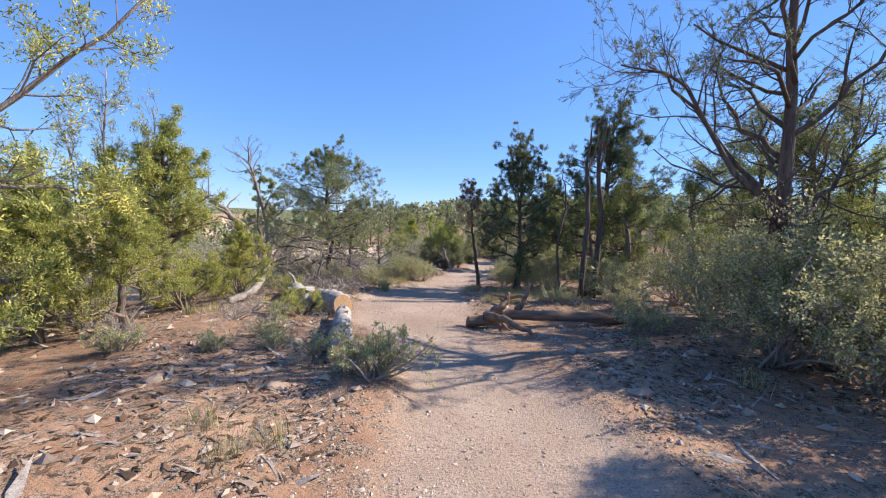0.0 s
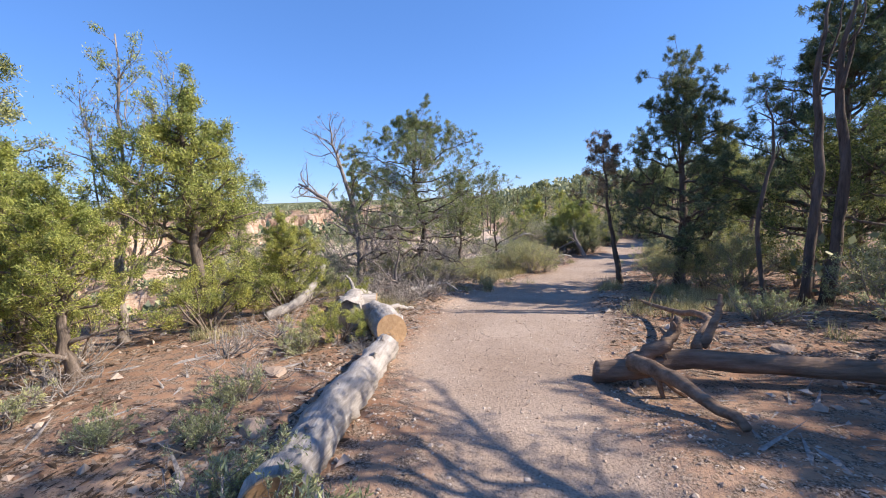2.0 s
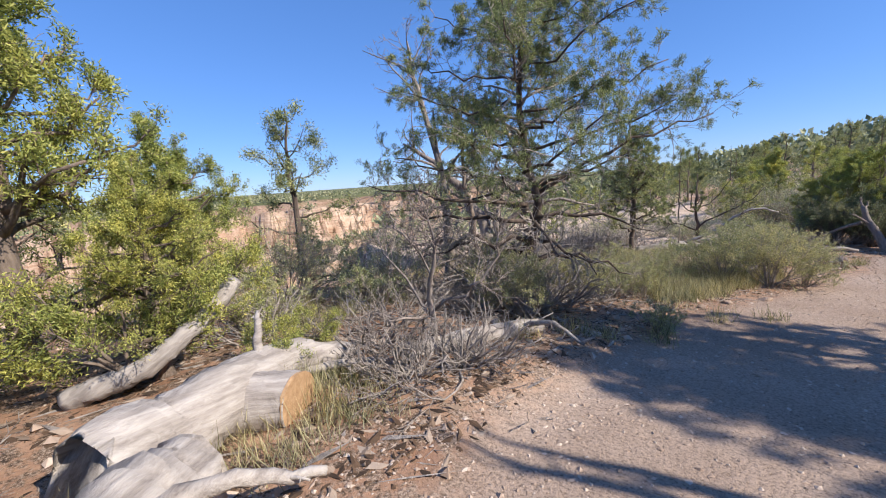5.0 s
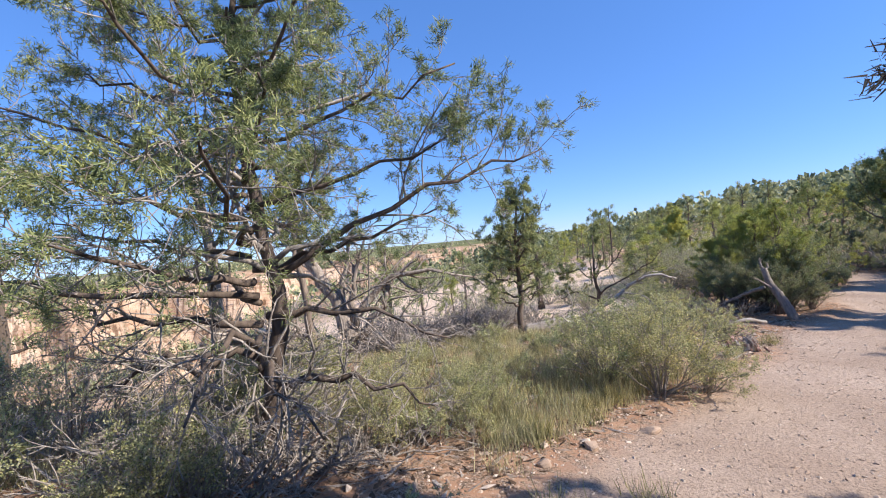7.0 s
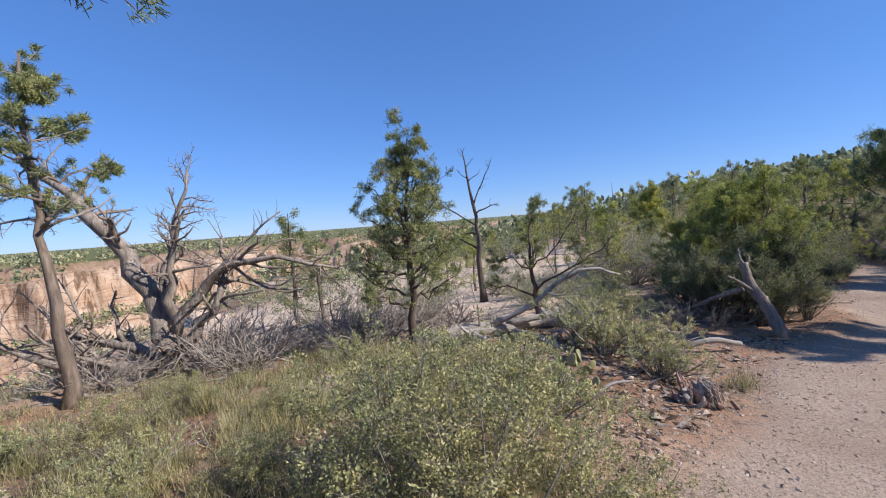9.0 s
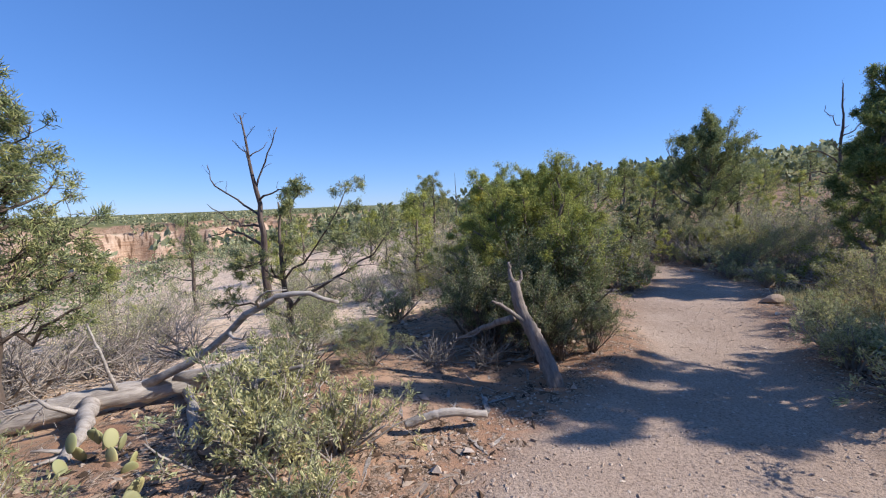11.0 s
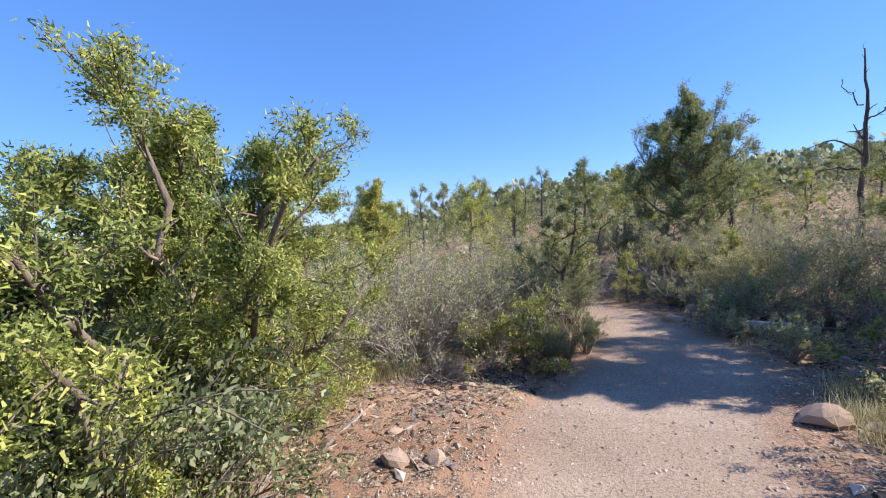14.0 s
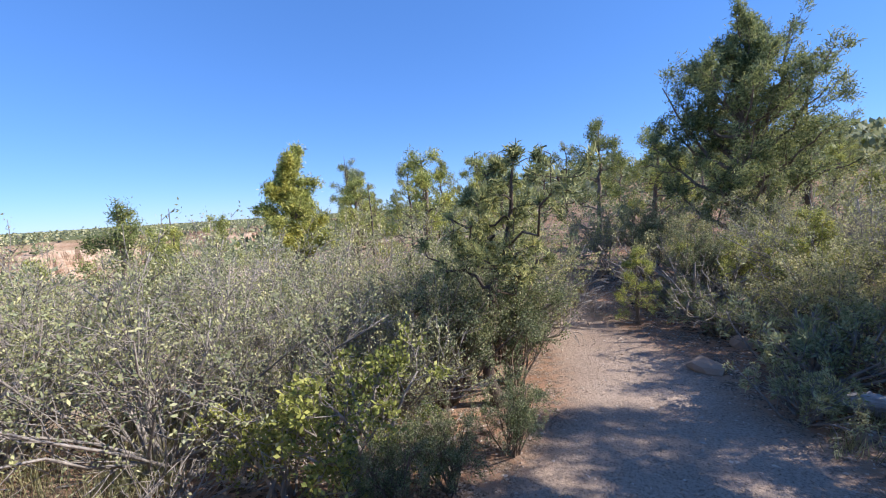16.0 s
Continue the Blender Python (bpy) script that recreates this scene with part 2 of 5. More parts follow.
def canyon(x, y):
    """Depth of the canyon, and how bare the rock is."""
    left = -offset(x, y)
    r = rim(y)
    wall = 112 + 14 * value_noise(x * 0, y, 60, 21) + 8 * value_noise(x * 0, y, 19, 22) + 7 * value_noise(x * 0, y, 8, 23) + 4.5 * value_noise(x * 0, y, 3.8, 24)
    ends = (1 - step(170, 260, y)) * (1 - step(60, 160, -y))
    u = np.clip((left - r) / 60, 0, 1)
    near = 26 * u ** 0.8
    near = near + 1.4 * (np.clip((left - r) / 0.8, 0, 1) - 1) * (left > r) + 1.4 * step(0, 0.9, left - r)
    back = left - wall
    lumpy = rough(x, y, 12, 3, 27)
    shelves = 8 * step(-30, -26.5, back + 3 * lumpy) + 3.5 * step(-16, -13.5, back - 4 * lumpy) + 10.5 * step(-3.2, -0.6, back) + 2.2 * step(5, 8, back + 5 * lumpy) + 2.5 * step(17, 21, back - 6 * lumpy)
    rise = np.clip(shelves + 0.06 * np.clip(back + 45, 0, 45), 0, 30)
    depth = np.maximum(near - rise, 0) * ends
    bare = step(r - 2.5, r + 0.5, left) * (1 - step(-2, 10, back))
    return depth, bare


def land(x, y, fine=True):
    """Height of the ground."""
    x, y = np.asarray(x, float), np.asarray(y, float)
    off = offset(x, y)
    left = np.clip(-off, 0, None)
    z = np.interp(y, LEVEL_Y, LEVEL_Z)
    z = z + 0.02 * np.clip(off - 1.2, 0, 7) + 0.055 * np.clip(off - 8, 0, 110)
    z = z + 0.05 * (np.clip(y, 28, 120) - 28) * step(-16, 8, off)
    z = z - 0.10 * np.clip(left - 3, 0, 34) * (1 - 0.75 * step(60, 110, left))
    depth, bare = canyon(x, y)
    z = z - depth
    m = trail_mask(x, y)
    z = z + 0.9 * value_noise(x, y, 26, 31) * step(9, 45, np.abs(off))
    if fine:
        z = z + (1 - m) * (0.05 + 0.10 * rough(x, y, 2.2, 3, 41) + 0.03 * rough(x, y, 0.5, 2, 43)) + m * 0.012 * rough(x, y, 0.6, 3, 45)
        ledge = 1.15
        level = np.floor(z / ledge)
        z = z + 0.8 * bare * (ledge * (level + step(0.3, 0.62, z / ledge - level)) - z)
        z = z + bare * (0.45 * np.abs(rough(x, y, 5, 4, 51)) + 0.15 * rough(x, y, 1.2, 2, 53))
    return z


def mesh_of(name, verts, faces, mat, smooth=False):
    """One mesh from an array of points and a list of arrays of faces, each array with its own number of corners."""
    me = bpy.data.meshes.new(name)
    verts = np.asarray(verts, np.float32)
    faces = [np.asarray(f, np.int32) for f in faces if len(f)]
    loops = np.concatenate([f.ravel() for f in faces])
    sizes = np.concatenate([np.full(len(f), f.shape[1], np.int32) for f in faces])
    me.vertices.add(len(verts))
    me.vertices.foreach_set("co", verts.ravel())
    me.loops.add(len(loops))
    me.loops.foreach_set("vertex_index", loops)
    me.polygons.add(len(sizes))
    me.polygons.foreach_set("loop_start", np.concatenate([[0], np.cumsum(sizes)[:-1]]).astype(np.int32))
    me.polygons.foreach_set("use_smooth", np.full(len(sizes), smooth))
    me.materials.append(mat)
    me.update(calc_edges=True)
    return me


def spaced(start, stop, first, growth, largest):
    out, gap = [start], first
    way = 1 if stop > start else -1
    while (stop - out[-1]) * way > 0:
        out.append(out[-1] + way * gap)
        gap = min(gap * growth, largest(abs(out[-1])))
    return out[1:]


def build_ground():
    def coarse(d):
        return 1.8 if d < 175 else 10 ** ((d - 175) / 600) * 6
    xs = np.array(sorted(spaced(-9, -4000, 0.13, 1.05, coarse) + list(np.arange(-9, 8, 0.15)) + spaced(8, 4000, 0.13, 1.09, lambda d: 10 + d * 0.1)))
    ys = np.array(sorted(spaced(-2, -2500, 0.15, 1.15, lambda d: 8 + d * 0.1) + list(np.arange(-2, 33, 0.15)) + spaced(33, 4500, 0.13, 1.05, coarse)))
    gx, gy = np.meshgrid(xs, ys)
    gz = land(gx, gy)
    nx, ny = len(xs), len(ys)
    verts = np.stack([gx, gy, gz], -1).reshape(-1, 3)
    i = np.arange(nx * ny).reshape(ny, nx)
    quads = np.stack([i[:-1, :-1], i[:-1, 1:], i[1:, 1:], i[1:, :-1]], -1).reshape(-1, 4)
    me = mesh_of("ground", verts, [quads], EARTH, True)
    depth, bare = canyon(gx, gy)
    off = offset(gx, gy)
    spread = rough(gx, gy, 6, 3, 71)
    bare = np.maximum(bare, step(5.5, 8.5, -off + 3 * spread) * (1 - step(60, 110, -off)) * step(10, 14, gy))
    bare = np.maximum(bare, step(3.9, 5.8, -off + 2.2 * spread) * (1 - step(60, 110, -off)) * step(16, 18.5, gy))
    green = step(20, 40, off + 8 * spread) + step(112, 130, -off) * (1 - step(0, 0.5, bare)) + step(170, 260, gy)
    green = np.maximum(np.clip(green, 0, 1), step(0.1, 0.5, rough(gx, gy, 9, 4, 77)) * step(10, 20, -off) * 0.75)
    cream = step(3.6, 5.2, -off + 2.2 * spread) * (1 - step(20, 26, -off)) * step(16, 18.5, gy) * (1 - step(33, 38, gy))
    bare = np.maximum(bare, cream)
    steep = np.hypot(np.gradient(gz, xs, axis=1), np.gradient(gz, ys, axis=0))
    green = green * (1 - step(0.3, 0.75, steep))
    green = green * (1 - cream)
    for name, values in (("cream", cream), ("trail", trail_mask(gx, gy)), ("bare", bare), ("green", green)):
        me.attributes.new(name, "FLOAT", "POINT").data.foreach_set("value", np.clip(values, 0, 1).astype(np.float32).ravel())
    tagged(new("ground", me), "dry reddish earth with a pale gravel trail and slickrock canyon rim", "ground", "", "structure")


build_ground()

# ---- plants: how they grow ----


class Bark:
    """Gathers tubes into one mesh."""

    def __init__(self):
        self.verts, self.quads, self.tris, self.count = [], [], [], 0

    def tube(self, pts, radii, sides=6, lumps=0.0, rng=None):
        pts, radii = np.asarray(pts, float), np.asarray(radii, float)
        t = np.gradient(pts, axis=0)
        t /= np.linalg.norm(t, axis=1)[:, None] + 1e-9
        ref = np.array((0.0, 0.0, 1.0)) if abs(t[:, 2]).mean() < 0.8 else np.array((1.0, 0.0, 0.0))
        a = np.cross(t, ref)
        a /= np.linalg.norm(a, axis=1)[:, None] + 1e-9
        b = np.cross(t, a)
        ang = np.arange(sides) * 2 * math.pi / sides
        r = np.repeat(radii[:, None], sides, 1)
        if lumps and rng is not None:
            r = r * (1 + lumps * rng.normal(size=r.shape)) * (1 + 0.8 * lumps * np.sin(3 * ang + np.linspace(0, 3, len(pts))[:, None]))
        ring = pts[:, None] + r[..., None] * (np.cos(ang)[None, :, None] * a[:, None] + np.sin(ang)[None, :, None] * b[:, None])
        n = len(pts)
        i = self.count + np.arange(n * sides).reshape(n, sides)
        j = np.roll(i, -1, 1)
        self.verts.append(ring.reshape(-1, 3))
        self.quads.append(np.stack([i[:-1], j[:-1], j[1:], i[1:]], -1).reshape(-1, 4))
        for row, flip in ((i[0], True), (i[-1], False)) if sides > 3 else ():
            fan = np.stack([np.full(sides - 2, row[0]), row[1:-1], row[2:]], -1)
            self.tris.append(fan[:, ::-1] if flip else fan)
        self.count += n * sides

    def mesh(self, name, mat, soft=True):
        return mesh_of(name, np.concatenate(self.verts), [np.concatenate(self.quads), np.concatenate(self.tris) if self.tris else []], mat, soft)


def unit(v):
    return np.asarray(v, float) / (np.linalg.norm(v) + 1e-9)


def wander(rng, start, heading, length, bend, lift, n):
    pts, h = [np.asarray(start, float)], unit(heading)
    for _ in range(n):
        h = unit(h + rng.normal(size=3) * bend + np.array((0, 0, lift)))
        pts.append(pts[-1] + h * length / n)
    return np.array(pts)


def smooth_line(points, n):
    """A soft line through a few given points (Catmull-Rom)."""
    p = np.asarray(points, float)
    p = np.concatenate([[2 * p[0] - p[1]], p, [2 * p[-1] - p[-2]]])
    out = []
    for u in np.linspace(0, len(p) - 3 - 1e-6, n):
        k, f = int(u), u - int(u)
        a, b, c, d = p[k:k + 4]
        out.append(0.5 * (2 * b + (c - a) * f + (2 * a - 5 * b + 4 * c - d) * f * f + (3 * b - a - 3 * c + d) * f ** 3))
    return np.array(out)


def aside(rng, h, angle, outward=None):
    """A heading at that angle from h, to a random side or towards outward."""
    h = unit(h)
    s = rng.normal(size=3) if outward is None else np.asarray(outward, float) + 0.5 * rng.normal(size=3)
    s = unit(s - h * np.dot(s, h))
    return h * math.cos(angle) + s * math.sin(angle)


def ramify(rng, bark, tips, line, radii, kids, spec, level):
    """Side shoots along a line, and theirs in turn; the outermost ones carry the tips."""
    total = np.linalg.norm(np.diff(line, axis=0), axis=1).sum()
    count, low = kids[0], spec.get("from", 0.25) if level == 0 else 0.2
    for _ in range(count):
        u = low + (1 - low) * rng.random() ** 0.8
        k = min(int(u * (len(line) - 1)), len(line) - 2)
        f = u * (len(line) - 1) - k
        start = line[k] * (1 - f) + line[k + 1] * f
        r0 = radii[k] * (1 - f) + radii[k + 1] * f
        h = aside(rng, line[k + 1] - line[k], radians(rng.uniform(*spec.get("angle", (35, 75)))))
        length = total * spec.get("ratio", 0.45) * rng.uniform(0.55, 1.15) * (1.15 - 0.6 * u)
        n = 2 if len(kids) == 1 else 4
        shoot = wander(rng, start, h, length, spec.get("bend", 0.2), spec.get("lift", 0.05), n)
        r = max(r0 * 0.5, spec.get("thin", 0.003))
        rr = np.linspace(r, max(r * 0.35, spec.get("thin", 0.003) * 0.7), n + 1)
        bark.tube(shoot, rr, 5 if r > 0.012 else 3)
        if len(kids) > 1:
            ramify(rng, bark, tips, shoot, rr, kids[1:], spec, level + 1)
        else:
            for v in spec.get("tips", (0.35, 0.6, 0.8, 1.0)):
                q = min(int(v * n), n - 1)
                tips.append((shoot[q] + (shoot[q + 1] - shoot[q]) * (v * n - q), unit(shoot[q + 1] - shoot[q])))


def leaves(rng, tips, per, length, width, cone, spread=0.02, oval=False, name="crown", mat=None, droop=0.0):
    """Many small leaves about the tips: narrow triangles, or ovals with four corners."""
    pos = np.array([t[0] for t in tips])
    way = np.array([t[1] for t in tips])
    pos, way = np.repeat(pos, per, 0), np.repeat(way, per, 0)
    n = len(pos)
    h = way + rng.normal(size=(n, 3)) * cone
    h[:, 2] -= droop
    h /= np.linalg.norm(h, axis=1)[:, None]
    side = np.cross(h, rng.normal(size=(n, 3)))
    side /= np.linalg.norm(side, axis=1)[:, None] + 1e-9
    size = rng.uniform(0.65, 1.25, n)[:, None]
    base = pos + rng.normal(size=(n, 3)) * spread
    tip = base + h * length * size
    if oval:
        mid = base + h * length * size * 0.5
        verts = np.stack([base, mid + side * width * size * 0.5, tip, mid - side * width * size * 0.5], 1).reshape(-1, 3)
        faces = np.arange(n * 4).reshape(n, 4)
    else:
        verts = np.stack([base - side * width * 0.5, base + side * width * 0.5, tip + side * width * 0.15, tip - side * width * 0.15], 1).reshape(-1, 3)
        faces = np.arange(n * 4).reshape(n, 4)
    return mesh_of(name, verts, [faces], mat)


def thing(name, x, y, label, category, group="", sink=0.03, turn=0.0, size=1.0):
    ob = new(name)
    ob.empty_display_size = 0.1
    ob.matrix_basis = pose(x, y, float(land(x, y)) - sink, 0, 0, turn) @ Matrix.Scale(size, 4)
    return tagged(ob, label, category, group)


def part(name, me, parent, label=""):
    ob = new(name, me)
    ob.parent = parent
    return tagged(ob, label)


def copy_at(ob, x, y, turn, size, sink=0.03, label="", tilt=0.0):
    c = copy_thing(ob, pose(x, y, float(land(x, y)) - sink, tilt, 0, turn))
    c.scale = (size, size, size)
    return tagged(c, label)


def tree(rng, name, x, y, label, trunk, thick, limbs, kids, spec, bark_mat, leaf=None, category="tree", group="", twig_mat=None):
    """trunk: points from the foot up; limbs: lists of points that start on the trunk; leaf: (per tip, length, width, cone, material, spread)."""
    ob = thing(name, x, y, label, category, group)
    tips = []
    line = smooth_line(trunk, 14)
    line[1:-1] += rng.normal(size=(12, 3)) * thick * 0.22
    taper = thick * (1 - np.linspace(0, 1, 14) ** spec.get("taper", 1.0) * 0.85)
    taper[0] *= 1.35
    b = Bark()
    b.tube(line, taper, spec.get("sides", 10), 0.07, rng)
    part("trunk", b.mesh("trunk", bark_mat), ob)
    small = Bark()
    ramify(rng, small, tips, line[int(spec.get("clear", 4)):], taper[int(spec.get("clear", 4)):], kids, spec, 0)
    for points in limbs:
        limb = small if spec.get("joined") else Bark()
        path = smooth_line(points, 9)
        path[1:-1] += rng.normal(size=(7, 3)) * 0.03
        near = np.argmin(np.linalg.norm(line - path[0], axis=1))
        r = np.linspace(min(taper[near] * 0.5, thick * 0.45), max(thick * 0.07, 0.005), 9)
        limb.tube(path, r, 5 if spec.get("joined") else 7, 0.06, rng)
        ramify(rng, small if twig_mat else limb, tips, path, r, spec.get("limb_kids", kids), spec, 1)
        if not spec.get("joined"):
            part("limb", limb.mesh("limb", bark_mat), ob)
    tagged(part("branching", small.mesh("branching", twig_mat or bark_mat), ob), kind="stuff")
    if leaf:
        keep = [t for t in tips if rng.random() < spec.get("leafy", 1.0) and t[0][2] > spec.get("leaf_low", 0.0) + spec.get("fade", 0.3) * rng.random()]
        per, length, width, cone, mat, spread = leaf
        tagged(part("crown", leaves(rng, keep, per, length, width, cone, spread, mat=mat, oval=spec.get("oval", False)), ob), kind="stuff")
    return ob


def crown_limbs(rng, height, low, count, reach, rise=0.25, shape=1.0, lean=(0, 0)):
    """Limbs that stand out round an upright trunk, longest below."""
    out, turn = [], rng.uniform(0, 6.28)
    for k in range(count):
        u = k / max(count - 1, 1)
        z = low + (height * 0.92 - low) * u
        r = reach * (1 - u ** shape * 0.78) * rng.uniform(0.75, 1.15)
        turn += 2.4 + rng.uniform(-0.4, 0.4)
        d = np.array((math.cos(turn), math.sin(turn), 0))
        foot = np.array((lean[0] * z / height, lean[1] * z / height, z))
        out.append([foot, foot + d * r * 0.5 + (0, 0, rise * r * 0.35), foot + d * r + (0, 0, rise * r)])
    return out


def bush(rng, name, x, y, label, height, reach, stems, kids, spec, bark_mat, leaf, category="shrub", group=""):
    ob = thing(name, x, y, label, category, group)
    b, tips = Bark(), []
    for _ in range(stems):
        a = rng.uniform(0, 6.28)
        out = rng.random() ** 0.6
        h = (math.cos(a) * out * reach, math.sin(a) * out * reach, height * (1.05 - 0.45 * out))
        n = 6
        line = wander(rng, (rng.normal() * 0.05, rng.normal() * 0.05, 0), h, np.linalg.norm(h) * rng.uniform(0.75, 1.1), spec.get("stem_bend", 0.13), 0.02, n)
        r = np.linspace(spec.get("stem", 0.012), 0.004, n + 1)
        b.tube(line, r, 4)
        ramify(rng, b, tips, line, r, kids, spec, 1)
        if not leaf[0]:
            part("branch", b.mesh("branch", bark_mat), ob)
            b = Bark()
    if leaf[0]:
        tagged(part("branching", b.mesh("branching", bark_mat), ob), kind="stuff")
    keep = [t for t in tips if rng.random() < spec.get("leafy", 1.0)]
    per, length, width, cone, mat, spread = leaf
    if per:
        tagged(part("foliage", leaves(rng, keep, per, length, width, cone, spread, oval=spec.get("oval", True), name="foliage", mat=mat), ob), kind="stuff")
    return ob


PINE_SHADED = (13, 0.062, 0.0085, 1.0, NEEDLE_SHADED, 0.016)

# ---- trees that stand alone ----
g = np.random.default_rng(5)

# tall pinyon leaning over the trail's start, mostly bare twigs
tree(g, "pinyon_tree", 4.35, 5.2, "large old pinyon with dark trunk and sparse needles above brush", [(0, 0, 0), (-0.05, 0, 1.2), (-0.1, 0.05, 2.4), (-0.2, 0.1, 4.2), (-0.1, 0.2, 5.8)], 0.125,
     [[(-0.08, 0, 1.7), (-0.7, 0.05, 2.15), (-1.35, 0.25, 3.0), (-1.7, 0.5, 3.5)], [(-0.06, 0, 1.6), (-0.8, -0.1, 2.0), (-1.5, 0.1, 3.2), (-2.2, 0.2, 3.4)], [(-0.1, 0, 2.2), (-0.6, 0.4, 2.9), (-0.9, 0.6, 3.6)],
      [(-0.08, 0, 1.5), (0.7, 0.3, 2.0), (1.3, 0.4, 3.0)], [(-0.1, 0, 2.6), (0.6, -0.2, 3.4), (1.0, -0.4, 4.4)], [(-0.15, 0, 3.2), (-0.7, -0.3, 4.2), (-1.2, -0.4, 4.8)], [(-0.1, 0, 1.9), (0.3, 0.9, 2.4), (0.4, 1.5, 3.2)],
      [(-0.08, 0, 1.2), (-0.6, -0.5, 1.5), (-1.1, -0.8, 1.6)]],
     (18, 8, 5), {"from": 0.2, "ratio": 0.5, "leafy": 0.4, "leaf_low": 1.9, "angle": (30, 70), "limb_kids": (16, 9)}, BARK_PINYON, (9, 0.05, 0.008, 0.8, NEEDLE_SHADED, 0.012))

# main pinyon on the rim
tree(g, "pinyon_tree", -3.1, 11.25, "open-crowned pinyon pine with dead lower twigs beside the trail", [(0, 0, 0), (0.02, 0.05, 0.6), (0.12, 0.1, 1.3), (-0.05, 0.05, 2.2), (0.05, 0, 3.0), (0.1, 0, 3.7)], 0.078,
     crown_limbs(g, 3.8, 1.3, 26, 1.5, 0.25, 2.6) + [[(0.08, 0.1, 1.3), (0.7, 0.6, 1.75), (1.2, 1.1, 1.95), (1.65, 1.45, 2.1)], [(0.05, 0, 1.2), (-0.6, -0.9, 1.35), (-0.9, -1.6, 1.55)], [(0.05, 0, 1.0), (-0.8, -0.5, 1.1), (-1.6, -0.8, 1.2)], [(0, 0.05, 0.5), (0.5, 0.4, 0.55), (1.0, 0.7, 0.3)], [(0, 0, 0.9), (0.5, -0.5, 1.0), (0.9, -0.9, 0.8)], [(0.02, 0, 0.75), (-0.5, -0.5, 0.8), (-1.1, -0.7, 0.6)], [(0.05, 0.05, 1.05), (0.7, 0.3, 1.05), (1.3, 0.5, 0.85)], [(0.05, 0, 1.15), (-0.7, 0.1, 1.3), (-1.4, 0.3, 1.1)], [(0, 0, 0.7), (-0.5, 0.4, 0.6), (-0.9, 0.8, 0.35)], [(0, 0, 0.8), (0.6, -0.3, 0.8), (1.0, -0.3, 0.5)]],
     (26, 6, 4), {"from": 0.1, "ratio": 0.4, "leaf_low": 1.0, "fade": 0.9, "leafy": 0.66, "tips": (0.75, 1.0), "limb_kids": (18, 8), "clear": 4, "lift": 0.0}, BARK_PINYON, (26, 0.036, 0.0055, 1.0, NEEDLE, 0.016), twig_mat=TWIG_GREY)

# dark pinyon on the other side; shade is part of its needle colour
SHADED_PINYON = tree(g, "pinyon_tree", 2.15, 11.75, "dense pinyon by the trail, shade painted into its dark green needles", [(0, 0, 0), (0.03, 0, 1.2), (0, 0.03, 2.6), (0.0, -0.1, 4.0)], 0.10,
     crown_limbs(g, 4.0, 0.7, 26, 1.4, 0.35, 1.9), (26, 6, 4), {"from": 0.15, "ratio": 0.4, "leaf_low": 0.4, "limb_kids": (15, 6), "tips": (0.7, 1.0)}, BARK_PINYON, PINE_SHADED)

# leaning pinyon with a brown crown
tree(g, "pinyon_tree", 1.12, 11.95, "slender leaning pinyon with thin brownish crown", [(0, 0, 0), (-0.15, -0.1, 0.9), (-0.3, -0.3, 1.8), (-0.4, -0.5, 2.95)], 0.06,
     crown_limbs(g, 2.95, 1.55, 11, 0.7, 0.5, 1.0, (-0.4, -0.5)), (12, 5, 4), {"from": 0.55, "ratio": 0.3, "leaf_low": 1.6, "leafy": 0.75, "limb_kids": (11, 5), "clear": 6}, BARK_PINYON, (5, 0.05, 0.008, 0.9, NEEDLE_BROWN, 0.02))

# narrow pinyon at the rim
tree(g, "pinyon_tree", -3.75, 17.0, "narrow pinyon pine with clumped needles on the rim", [(0, 0, 0), (0.03, 0, 1.0), (0.05, 0, 1.9), (0.15, 0, 2.9)], 0.06,
     crown_limbs(g, 2.85, 0.6, 26, 0.78, 0.45, 3.0), (22, 6, 4), {"from": 0.1, "ratio": 0.4, "leaf_low": 0.5, "limb_kids": (12, 5), "leafy": 0.62, "tips": (0.7, 1.0)}, BARK_PINYON, (15, 0.05, 0.0085, 1.0, NEEDLE, 0.02))

# tall pinyon where the trail bends
TALL = tree(g, "juniper_tree", 4.35, 29.8, "tall broad grey-green juniper with ragged double crown", [(0, 0, 0), (0.05, 0, 1.3), (0, 0, 2.6), (0.1, 0, 4.1)], 0.11,
            crown_limbs(g, 3.7, 0.4, 30, 1.3, 0.8, 2.8) + [[(0, 0, 1.5), (0.5, 0.1, 2.6), (0.75, 0.1, 4.0)], [(0, 0, 1.2), (-0.6, 0.2, 2.2), (-1.1, 0.2, 3.2)]], (22, 6, 4), {"from": 0.1, "ratio": 0.36, "leaf_low": 0.15, "leafy": 1.0, "limb_kids": (13, 5), "lift": 0.22}, BARK_JUNIPER, (7, 0.055, 0.016, 0.9, NEEDLE, 0.045))

